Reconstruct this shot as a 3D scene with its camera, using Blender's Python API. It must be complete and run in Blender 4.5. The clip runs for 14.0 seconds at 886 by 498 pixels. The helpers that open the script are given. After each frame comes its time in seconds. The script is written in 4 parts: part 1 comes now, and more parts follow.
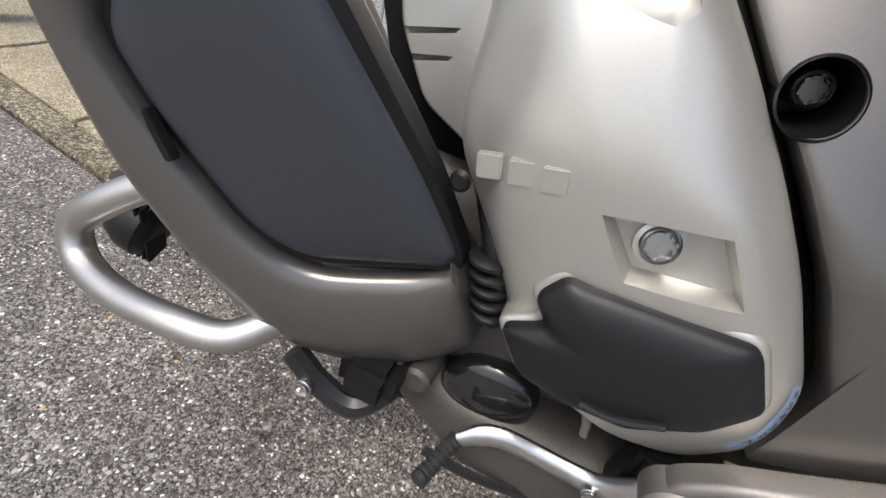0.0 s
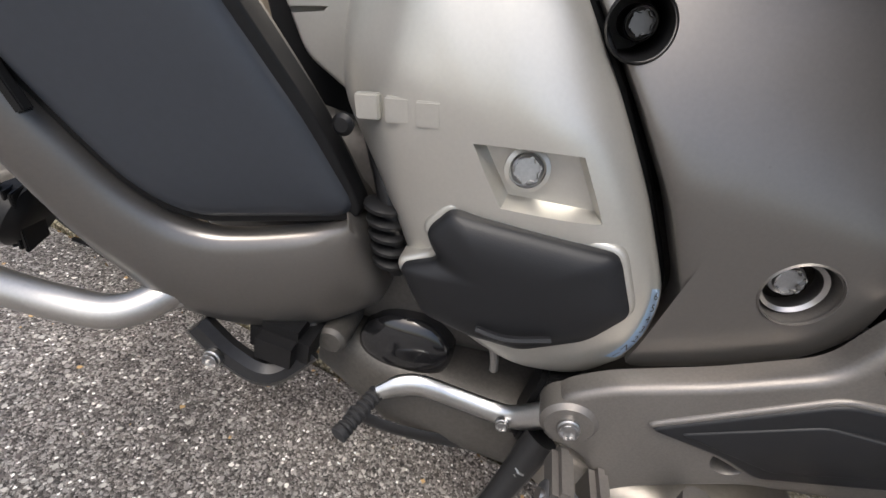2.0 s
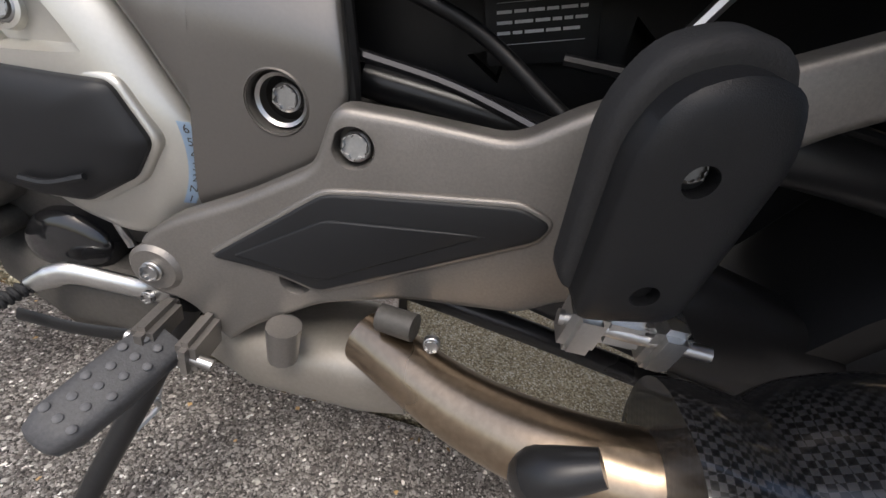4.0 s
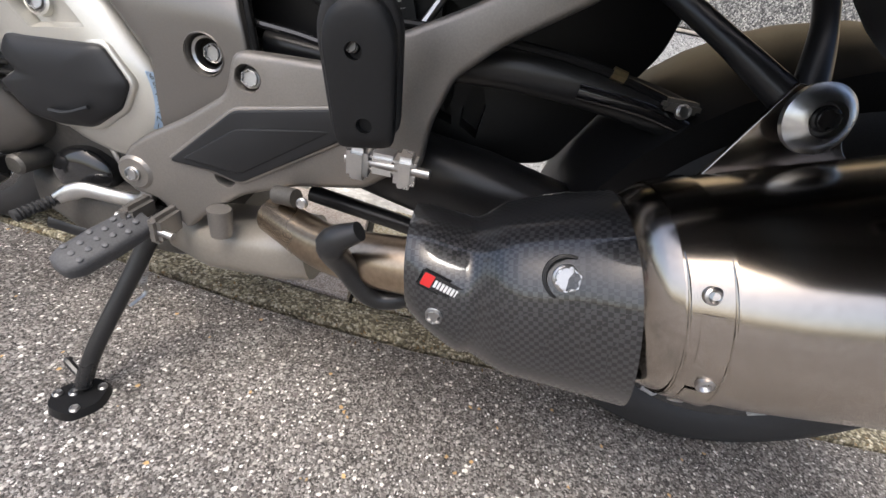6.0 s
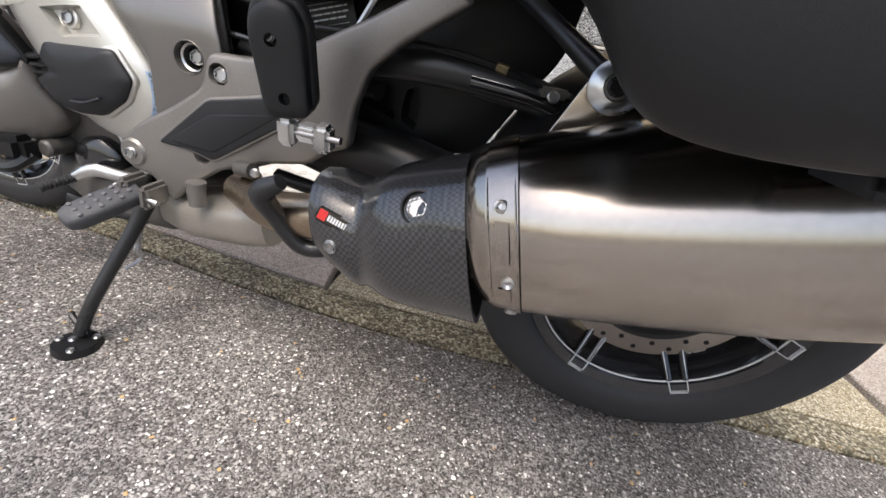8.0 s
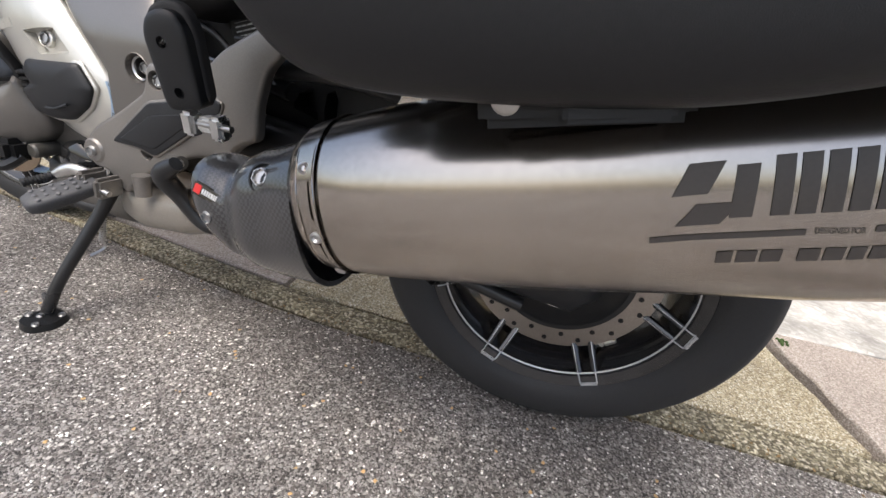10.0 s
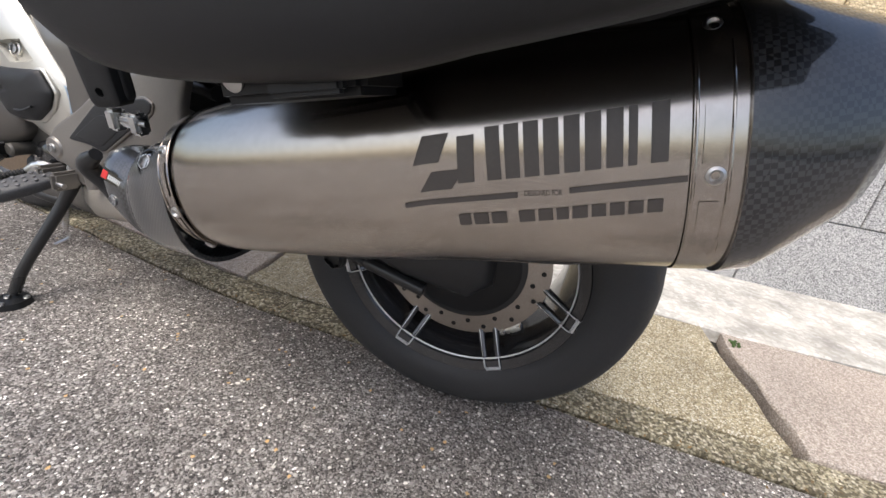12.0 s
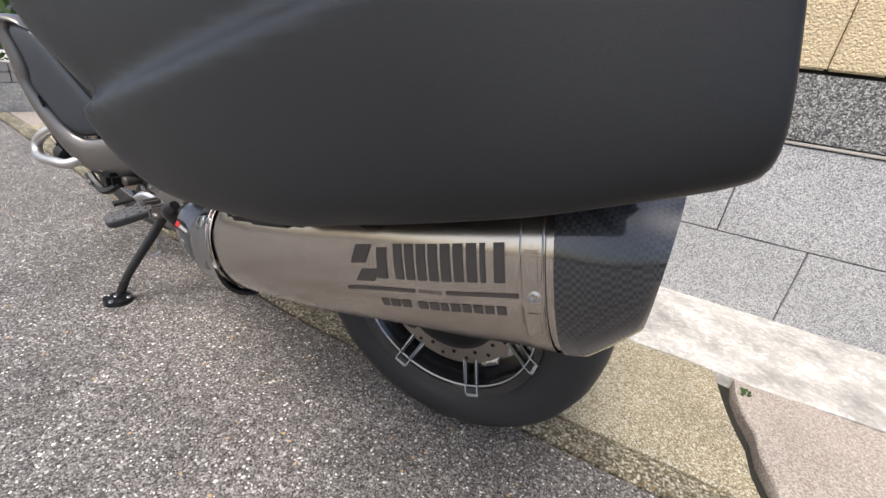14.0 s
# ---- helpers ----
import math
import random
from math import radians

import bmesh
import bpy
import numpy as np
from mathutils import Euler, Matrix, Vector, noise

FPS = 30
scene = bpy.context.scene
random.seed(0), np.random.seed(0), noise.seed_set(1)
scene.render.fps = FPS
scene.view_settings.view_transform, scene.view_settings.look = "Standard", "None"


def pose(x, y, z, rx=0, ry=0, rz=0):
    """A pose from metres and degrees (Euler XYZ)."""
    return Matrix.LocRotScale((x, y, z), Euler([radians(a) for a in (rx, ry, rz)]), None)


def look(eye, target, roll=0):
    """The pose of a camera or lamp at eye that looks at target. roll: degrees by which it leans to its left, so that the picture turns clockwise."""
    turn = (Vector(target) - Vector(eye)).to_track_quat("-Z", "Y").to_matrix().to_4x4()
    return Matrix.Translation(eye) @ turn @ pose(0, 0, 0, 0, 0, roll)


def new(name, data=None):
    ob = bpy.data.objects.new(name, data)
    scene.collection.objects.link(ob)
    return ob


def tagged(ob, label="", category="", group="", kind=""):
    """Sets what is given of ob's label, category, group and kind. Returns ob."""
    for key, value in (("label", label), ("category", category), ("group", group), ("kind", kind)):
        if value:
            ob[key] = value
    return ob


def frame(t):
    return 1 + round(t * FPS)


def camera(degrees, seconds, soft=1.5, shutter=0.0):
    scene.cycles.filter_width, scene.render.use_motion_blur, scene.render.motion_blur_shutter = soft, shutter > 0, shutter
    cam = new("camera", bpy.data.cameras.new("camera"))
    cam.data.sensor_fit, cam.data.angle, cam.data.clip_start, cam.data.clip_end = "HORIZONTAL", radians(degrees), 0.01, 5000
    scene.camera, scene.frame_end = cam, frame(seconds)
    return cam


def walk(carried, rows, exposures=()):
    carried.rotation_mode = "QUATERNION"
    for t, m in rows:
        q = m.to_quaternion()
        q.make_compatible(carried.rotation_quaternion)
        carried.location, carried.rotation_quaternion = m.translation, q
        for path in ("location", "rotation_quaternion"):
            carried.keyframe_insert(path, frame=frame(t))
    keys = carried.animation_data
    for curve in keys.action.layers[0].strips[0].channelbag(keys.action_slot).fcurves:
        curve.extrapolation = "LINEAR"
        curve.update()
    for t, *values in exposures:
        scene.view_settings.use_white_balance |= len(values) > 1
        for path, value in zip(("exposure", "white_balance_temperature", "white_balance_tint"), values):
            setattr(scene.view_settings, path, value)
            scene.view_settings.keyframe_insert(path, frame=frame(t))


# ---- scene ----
cam = camera(92.39, 14.0)
PATH = [
    (0.0, -0.3766, -0.2917, 0.6581, 54.56, -14.18, 22.54),
    (0.5, -0.3981, -0.2970, 0.6523, 55.14, -14.86, 20.05),
    (1.0, -0.4058, -0.3010, 0.6497, 55.63, -15.37, 17.50),
    (1.5, -0.3959, -0.3127, 0.6437, 56.33, -15.70, 14.88),
    (2.0, -0.3276, -0.3110, 0.6424, 56.29, -14.78, 13.03),
    (2.5, -0.2192, -0.3052, 0.6412, 56.61, -13.72, 12.02),
    (3.0, -0.1180, -0.3016, 0.6363, 56.73, -13.10, 10.58),
    (3.5, -0.0333, -0.3219, 0.6276, 57.64, -12.72, 8.05),
    (4.0, 0.0356, -0.3561, 0.6254, 58.29, -12.22, 5.11),
    (4.2, 0.0515, -0.3682, 0.6258, 58.46, -12.08, 4.38),
    (6.3, 0.2595, -0.5813, 0.6334, 59.60, -9.69, 7.08),
    (6.5, 0.2714, -0.5886, 0.6310, 59.75, -9.64, 7.43),
    (7.0, 0.3172, -0.6176, 0.6313, 60.59, -9.56, 8.58),
    (7.5, 0.3574, -0.6445, 0.6270, 61.81, -9.66, 9.52),
    (8.0, 0.4063, -0.6700, 0.6203, 63.34, -9.70, 10.57),
    (8.2, 0.4330, -0.6780, 0.6141, 63.84, -9.66, 10.99),
    (10.3, 0.6776, -0.6950, 0.6149, 66.49, -8.34, 15.78),
    (10.5, 0.7003, -0.6978, 0.6185, 66.61, -8.30, 15.99),
    (11.0, 0.7560, -0.6985, 0.6129, 66.95, -8.21, 16.45),
    (11.5, 0.8142, -0.6942, 0.6194, 67.09, -8.05, 17.09),
    (12.0, 0.8599, -0.6923, 0.6261, 67.43, -8.02, 18.16),
    (12.5, 0.9025, -0.6975, 0.6490, 67.60, -8.10, 19.68),
    (13.0, 0.9485, -0.7077, 0.6803, 67.44, -8.09, 21.67),
    (13.5, 0.9918, -0.7182, 0.7218, 66.98, -7.94, 24.67),
    (14.0, 1.0214, -0.7267, 0.7834, 66.17, -7.59, 28.07),
]
walk(cam, [(t, pose(x, y, z, rx, ry, rz)) for t, x, y, z, rx, ry, rz in PATH],
     [(0.0, 0.75), (2.0, 0.7), (3.0, 0.55), (4.2, 0.72), (6.3, 1.15), (8.2, 1.15), (10.3, 1.05), (14.0, 1.02)])

# ---- light ----
world = bpy.data.worlds.new("world")
scene.world = world
world.use_nodes = True
wn = world.node_tree
sky = wn.nodes.new("ShaderNodeTexSky")
sky.sky_type, sky.sun_disc = "NISHITA", False
sky.sun_elevation, sky.sun_rotation = radians(58), radians(200)
sky.air_density, sky.dust_density = 1.0, 4.0
wn.links.new(sky.outputs[0], wn.nodes["Background"].inputs[0])
wn.nodes["Background"].inputs[1].default_value = 0.13
sun_data = bpy.data.lights.new("sun", "SUN")
sun_data.energy, sun_data.angle, sun_data.color = 1.3, radians(24), (1.0, 0.98, 0.95)
sun = new("sun", sun_data)
sun.matrix_world = look((0.3, -3.0, 6.0), (0.45, 0.0, 0.0))


# ---- materials ----
def mat(name, base, rough=0.5, metal=0.0, vary=0.12, scale=40.0, bump=0.0, bscale=400.0, coat=0.0, spec=0.5):
    """A painted, moulded or metal surface: two scales of tone, fine relief."""
    m = bpy.data.materials.new(name)
    m.use_nodes = True
    nt = m.node_tree
    b = nt.nodes["Principled BSDF"]
    tc = nt.nodes.new("ShaderNodeTexCoord")
    n1, n2 = nt.nodes.new("ShaderNodeTexNoise"), nt.nodes.new("ShaderNodeTexNoise")
    n1.inputs["Scale"].default_value, n1.inputs["Detail"].default_value = scale / 8, 4
    n2.inputs["Scale"].default_value, n2.inputs["Detail"].default_value = scale * 6, 3
    for n in (n1, n2):
        nt.links.new(tc.outputs["Object"], n.inputs["Vector"])
    add = nt.nodes.new("ShaderNodeMath")
    add.operation = "ADD"
    nt.links.new(n1.outputs["Fac"], add.inputs[0])
    nt.links.new(n2.outputs["Fac"], add.inputs[1])
    mr = nt.nodes.new("ShaderNodeMapRange")
    mr.inputs[1].default_value, mr.inputs[2].default_value = 0.7, 1.3
    mr.inputs[3].default_value, mr.inputs[4].default_value = 1 - vary, 1 + vary
    nt.links.new(add.outputs[0], mr.inputs[0])
    mul = nt.nodes.new("ShaderNodeVectorMath")
    mul.operation = "SCALE"
    mul.inputs[0].default_value = base
    nt.links.new(mr.outputs[0], mul.inputs["Scale"])
    nt.links.new(mul.outputs[0], b.inputs["Base Color"])
    rr = nt.nodes.new("ShaderNodeMapRange")
    rr.inputs[1].default_value, rr.inputs[2].default_value = 0.3, 0.7
    rr.inputs[3].default_value, rr.inputs[4].default_value = rough * 0.88, rough * 1.12
    nt.links.new(n1.outputs["Fac"], rr.inputs[0])
    nt.links.new(rr.outputs[0], b.inputs["Roughness"])
    b.inputs["Metallic"].default_value = metal
    b.inputs["Specular IOR Level"].default_value = spec
    b.inputs["Coat Weight"].default_value = coat
    b.inputs["Coat Roughness"].default_value = 0.06
    if bump:
        n3, bp = nt.nodes.new("ShaderNodeTexNoise"), nt.nodes.new("ShaderNodeBump")
        n3.inputs["Scale"].default_value = bscale
        bp.inputs["Strength"].default_value, bp.inputs["Distance"].default_value = bump, 0.001
        nt.links.new(tc.outputs["Object"], n3.inputs["Vector"])
        nt.links.new(n3.outputs["Fac"], bp.inputs["Height"])
        nt.links.new(bp.outputs[0], b.inputs["Normal"])
    return m


def ramp(nt, stops):
    r = nt.nodes.new("ShaderNodeValToRGB")
    e = r.color_ramp.elements
    while len(e) < len(stops):
        e.new(0.5)
    for el, (p, c) in zip(e, stops):
        el.position, el.color = p, (*c, 1)
    return r


def aggregate(name, stops, scale, stain, rough=0.85, bump=0.8, dist=0.004, blotch=1.2, dark=0.5):
    """Stone chips in binder: chips told apart by cells, with blotches and relief."""
    m = bpy.data.materials.new(name)
    m.use_nodes = True
    nt = m.node_tree
    b = nt.nodes["Principled BSDF"]
    geo = nt.nodes.new("ShaderNodeNewGeometry")
    warp = nt.nodes.new("ShaderNodeTexNoise")
    warp.inputs["Scale"].default_value = scale * 0.7
    nt.links.new(geo.outputs["Position"], warp.inputs["Vector"])
    sc = nt.nodes.new("ShaderNodeVectorMath")
    sc.operation = "SCALE"
    sc.inputs["Scale"].default_value = 0.9 / scale
    nt.links.new(warp.outputs["Color"], sc.inputs[0])
    ad = nt.nodes.new("ShaderNodeVectorMath")
    ad.operation = "ADD"
    nt.links.new(geo.outputs["Position"], ad.inputs[0])
    nt.links.new(sc.outputs[0], ad.inputs[1])
    vo = nt.nodes.new("ShaderNodeTexVoronoi")
    vo.inputs["Scale"].default_value = scale
    nt.links.new(ad.outputs[0], vo.inputs["Vector"])
    sep = nt.nodes.new("ShaderNodeSeparateColor")
    nt.links.new(vo.outputs["Color"], sep.inputs[0])
    r1 = ramp(nt, stops)
    r1.color_ramp.interpolation = "CONSTANT"
    nt.links.new(sep.outputs[0], r1.inputs[0])
    edge = nt.nodes.new("ShaderNodeMapRange")
    edge.inputs[1].default_value, edge.inputs[2].default_value = 0.25, 0.75
    edge.inputs[3].default_value, edge.inputs[4].default_value = 1.0, dark
    nt.links.new(vo.outputs["Distance"], edge.inputs[0])
    big = nt.nodes.new("ShaderNodeTexNoise")
    big.inputs["Scale"].default_value, big.inputs["Detail"].default_value = blotch, 6
    nt.links.new(geo.outputs["Position"], big.inputs["Vector"])
    bm_ = nt.nodes.new("ShaderNodeMapRange")
    bm_.inputs[1].default_value, bm_.inputs[2].default_value = 0.3, 0.7
    bm_.inputs[3].default_value, bm_.inputs[4].default_value = 1 - stain, 1 + stain
    nt.links.new(big.outputs["Fac"], bm_.inputs[0])
    mu = nt.nodes.new("ShaderNodeMath")
    mu.operation = "MULTIPLY"
    nt.links.new(edge.outputs[0], mu.inputs[0])
    nt.links.new(bm_.outputs[0], mu.inputs[1])
    out = nt.nodes.new("ShaderNodeVectorMath")
    out.operation = "SCALE"
    nt.links.new(r1.outputs[0], out.inputs[0])
    nt.links.new(mu.outputs[0], out.inputs["Scale"])
    nt.links.new(out.outputs[0], b.inputs["Base Color"])
    b.inputs["Roughness"].default_value = rough
    bp = nt.nodes.new("ShaderNodeBump")
    bp.invert = True
    bp.inputs["Strength"].default_value, bp.inputs["Distance"].default_value = bump, dist
    nt.links.new(vo.outputs["Distance"], bp.inputs["Height"])
    nt.links.new(bp.outputs[0], b.inputs["Normal"])
    return m


def carbon_weave(name):
    """Twill carbon cloth under clear lacquer."""
    m = bpy.data.materials.new(name)
    m.use_nodes = True
    nt = m.node_tree
    b = nt.nodes["Principled BSDF"]
    tc = nt.nodes.new("ShaderNodeTexCoord")
    mp = nt.nodes.new("ShaderNodeMapping")
    mp.inputs["Rotation"].default_value = (0, radians(18), radians(8))
    nt.links.new(tc.outputs["Object"], mp.inputs["Vector"])
    ch = nt.nodes.new("ShaderNodeTexChecker")
    ch.inputs["Scale"].default_value = 250
    ch.inputs["Color1"].default_value, ch.inputs["Color2"].default_value = (0.006, 0.006, 0.0065, 1), (0.034, 0.034, 0.036, 1)
    nt.links.new(mp.outputs[0], ch.inputs["Vector"])
    nt.links.new(ch.outputs["Color"], b.inputs["Base Color"])
    rr = nt.nodes.new("ShaderNodeMapRange")
    rr.inputs[3].default_value, rr.inputs[4].default_value = 0.5, 0.32
    nt.links.new(ch.outputs["Fac"], rr.inputs[0])
    nt.links.new(rr.outputs[0], b.inputs["Roughness"])
    b.inputs["Coat Weight"].default_value, b.inputs["Coat Roughness"].default_value = 1.0, 0.05
    return m


def worn_asphalt(name):
    """Brown-grey binder with fine grit, and pale polished stones of mixed size standing in it."""
    m = bpy.data.materials.new(name)
    m.use_nodes = True
    nt = m.node_tree
    b = nt.nodes["Principled BSDF"]
    geo = nt.nodes.new("ShaderNodeNewGeometry")

    def math_node(op, a, c):
        n = nt.nodes.new("ShaderNodeMath")
        n.operation = op
        for k, v in ((0, a), (1, c)):
            if isinstance(v, (int, float)):
                n.inputs[k].default_value = v
            else:
                nt.links.new(v, n.inputs[k])
        return n.outputs[0]

    def span(value, a, c, lo, hi):
        n = nt.nodes.new("ShaderNodeMapRange")
        for k, v in ((1, a), (2, c), (3, lo), (4, hi)):
            n.inputs[k].default_value = v
        nt.links.new(value, n.inputs[0])
        return n.outputs[0]

    def grain(scale, detail=3):
        n = nt.nodes.new("ShaderNodeTexNoise")
        n.inputs["Scale"].default_value, n.inputs["Detail"].default_value = scale, detail
        nt.links.new(geo.outputs["Position"], n.inputs["Vector"])
        return n

    warp = grain(260, 2)
    sc = nt.nodes.new("ShaderNodeVectorMath")
    sc.operation = "SCALE"
    sc.inputs["Scale"].default_value = 0.006
    nt.links.new(warp.outputs["Color"], sc.inputs[0])
    at = nt.nodes.new("ShaderNodeVectorMath")
    at.operation = "ADD"
    nt.links.new(geo.outputs["Position"], at.inputs[0])
    nt.links.new(sc.outputs[0], at.inputs[1])

    def stones(scale, keep, size):
        vo = nt.nodes.new("ShaderNodeTexVoronoi")
        vo.inputs["Scale"].default_value = scale
        nt.links.new(at.outputs[0], vo.inputs["Vector"])
        sep = nt.nodes.new("ShaderNodeSeparateColor")
        nt.links.new(vo.outputs["Color"], sep.inputs[0])
        inside = span(vo.outputs["Distance"], size, size - 0.12, 0, 1)
        chosen = math_node("GREATER_THAN", sep.outputs[0], 1 - keep)
        return math_node("MULTIPLY", inside, chosen), sep.outputs[1]

    grit = nt.nodes.new("ShaderNodeTexVoronoi")
    grit.inputs["Scale"].default_value = 330
    nt.links.new(at.outputs[0], grit.inputs["Vector"])
    gs = nt.nodes.new("ShaderNodeSeparateColor")
    nt.links.new(grit.outputs["Color"], gs.inputs[0])
    col = ramp(nt, [(0, (.02, .018, .016)), (.3, (.075, .067, .061)), (.65, (.155, .141, .129)), (.88, (.29, .27, .25))])
    nt.links.new(gs.outputs[0], col.inputs[0])
    last, height = col.outputs[0], span(grit.outputs["Distance"], 0, 0.8, 0.35, 0)
    for scale, keep, size, tones in ((210, .42, .52, [(0, (.13, .12, .112)), (.35, (.29, .275, .255)), (.72, (.50, .48, .45)), (.90, (.86, .84, .80))]),
                                     (120, .20, .50, [(0, (.10, .085, .08)), (.3, (.27, .25, .235)), (.62, (.42, .40, .37)), (.88, (.75, .72, .67)), (.965, (.50, .33, .15))])):
        mask, tone = stones(scale, keep, size)
        r = ramp(nt, tones)
        r.color_ramp.interpolation = "CONSTANT"
        nt.links.new(tone, r.inputs[0])
        mix = nt.nodes.new("ShaderNodeMix")
        mix.data_type = "RGBA"
        nt.links.new(mask, mix.inputs[0])
        nt.links.new(last, mix.inputs[6])
        nt.links.new(r.outputs[0], mix.inputs[7])
        last = mix.outputs[2]
        height = math_node("MAXIMUM", height, math_node("MULTIPLY", mask, 0.8))
    # worn lighter and oily darker patches, and fine dirt
    patch = math_node("MULTIPLY", span(grain(2.6, 6).outputs["Fac"], .3, .7, .72, 1.28), span(grain(24, 4).outputs["Fac"], .35, .7, 1.12, .82))
    out = nt.nodes.new("ShaderNodeVectorMath")
    out.operation = "SCALE"
    nt.links.new(last, out.inputs[0])
    nt.links.new(math_node("MULTIPLY", patch, 1.38), out.inputs["Scale"])
    nt.links.new(out.outputs[0], b.inputs["Base Color"])
    nt.links.new(span(height, 0, .8, .85, .5), b.inputs["Roughness"])
    bp = nt.nodes.new("ShaderNodeBump")
    bp.inputs["Strength"].default_value, bp.inputs["Distance"].default_value = 1.0, 0.0045
    nt.links.new(height, bp.inputs["Height"])
    nt.links.new(bp.outputs[0], b.inputs["Normal"])
    return m


ASPHALT = worn_asphalt("asphalt")
KERB = aggregate("rough_concrete", [(0, (.12, .10, .06)), (.35, (.26, .23, .15)), (.65, (.38, .34, .24)), (.88, (.52, .47, .36))], 170, 0.45, blotch=7)
SLAB = aggregate("washed_stone", [(0, (.22, .18, .11)), (.25, (.36, .30, .19)), (.55, (.47, .41, .28)), (.82, (.64, .59, .47))], 300, 0.18, bump=0.5, blotch=3, dark=0.6)
SLAB2 = aggregate("pink_stone", [(0, (.30, .25, .21)), (.4, (.43, .37, .32)), (.75, (.53, .47, .41))], 320, 0.12, bump=0.3, blotch=3, dark=0.75)
MORTAR = aggregate("white_mortar", [(0, (.43, .41, .37)), (.5, (.50, .48, .44)), (.9, (.57, .55, .51))], 70, 0.34, bump=0.2, blotch=7, dark=0.9)
GRANITE = aggregate("granite", [(0, (.14, .14, .145)), (.2, (.32, .32, .32)), (.5, (.46, .46, .455)), (.8, (.62, .62, .61))], 360, 0.08, rough=0.6, bump=0.1, dist=0.001, blotch=3, dark=0.75)
GRANITE2 = aggregate("rough_granite", [(0, (.09, .09, .09)), (.3, (.22, .22, .21)), (.6, (.4, .4, .38)), (.88, (.55, .54, .5))], 200, 0.1, rough=0.8, bump=0.8, dist=0.004)
STUCCO = aggregate("cream_stucco", [(0, (.57, .46, .29)), (.5, (.62, .50, .32)), (.85, (.66, .54, .36))], 130, 0.06, bump=1.0, dist=0.005, dark=0.85)
SOIL = mat("dark_joint", (.02, .018, .014), 0.95, vary=0.4, bump=1.0, bscale=150)
PAINT = mat("satin_bronze_grey_paint", (.195, .184, .172), 0.33, 0.8, 0.04, 60, coat=0.12)
SILVER = mat("silver_paint", (.56, .545, .50), 0.36, 0.72, 0.03, 60, coat=0.1)
CAST = mat("cast_grey", (.22, .205, .19), 0.42, 0.7, 0.10, 80, bump=0.15, bscale=900)
SLATE = mat("slate_blue_plastic", (.036, .041, .050), 0.38, 0.0, 0.06, 30)
BLACK = mat("black_plastic", (.008, .008, .0085), 0.4, 0.0, 0.15, 40, bump=0.12, bscale=1500, spec=0.3)
GRAIN = mat("grained_black_plastic", (.011, .0115, .0128), 0.42, 0.0, 0.12, 40, bump=0.22, bscale=1600, spec=0.36)
GLOSS = mat("gloss_black", (.012, .012, .013), 0.14, 0.0, 0.1, 40, coat=0.6)
SATINB = mat("satin_black_metal", (.02, .02, .021), 0.3, 0.2, 0.15, 40, bump=0.08, bscale=900)
STUD = mat("grey_rubber", (.10, .10, .105), 0.65, 0.0, 0.2, 60)
PEGR = mat("worn_rubber", (.055, .055, .058), 0.6, 0.0, 0.3, 60, bump=0.3, bscale=600)
RUBBER = mat("rubber", (.018, .018, .0188), 0.7, 0.0, 0.2, 60, bump=0.3, bscale=700)
PAD = mat("charcoal_pad", (.010, .0105, .012), 0.46, 0.0, 0.08, 60, bump=0.15, bscale=1400, spec=0.4)
TITAN = mat("brushed_titanium", (.455, .41, .365), 0.19, 1.0, 0.05, 25)
TITANP = mat("burnt_titanium", (.42, .33, .24), 0.3, 1.0, 0.14, 30)
ALU = mat("aluminium", (.66, .66, .65), 0.28, 1.0, 0.06, 60)
STEEL = mat("brushed_steel", (.48, .47, .46), 0.32, 1.0, 0.06, 60)
# pale casting, base colour darkened to hold the shade low in the bike
SHADEDCAST = mat("pale_cast_in_shade", (.085, .079, .071), 0.5, 0.3, 0.2, 40, bump=0.2, bscale=500)
BLEACH = mat("heat_bleached_steel", (.31, .285, .25), 0.45, 0.6, 0.08, 40, bump=0.1, bscale=500)
SATSTEEL = mat("satin_steel", (.52, .505, .48), 0.4, 1.0, 0.05, 60)
BOLT = mat("bolt_steel", (.42, .415, .41), 0.36, 1.0, 0.1, 80)
DISC = mat("brake_disc_steel", (.40, .365, .33), 0.32, 1.0, 0.12, 60)
DARKBOLT = mat("blackened_steel", (.13, .125, .12), 0.35, 1.0, 0.1)
RIMGREY = mat("graphite_rim_paint", (.030, .031, .033), 0.34, 0.3, 0.08)
CARBON = carbon_weave("carbon_weave")
INK = mat("dark_etching", (.085, .075, .068), 0.45, 0.4, 0.06, 60)
WHITE = mat("white_print", (.62, .62, .62), 0.6, 0, 0.05)
STICK = mat("pale_blue_sticker", (.40, .52, .66), 0.45, 0, 0.05)
RED = mat("red_enamel", (.55, .02, .02), 0.35, 0, 0.05)
CLEAR = mat("pale_painted_edge", (.55, .55, .55), 0.35, 0.5, 0.04)
LITTER = mat("dry_leaf", (.16, .10, .04), 0.8, 0, 0.5, 300)
STONE = mat("pale_stone", (.40, .37, .33), 0.75, 0, 0.2, 40, bump=0.4, bscale=200)
LEAF = mat("moss", (.05, .09, .02), 0.9, 0, 0.4, 200)


# ---- builders ----
def finish(name, bm, material, smooth=38):
    bmesh.ops.recalc_face_normals(bm, faces=bm.faces)
    me = bpy.data.meshes.new(name)
    bm.to_mesh(me)
    bm.free()
    me.materials.append(material)
    me.polygons.foreach_set("use_smooth", [True] * len(me.polygons))
    me.set_sharp_from_angle(angle=radians(smooth))
    return new(name, me)


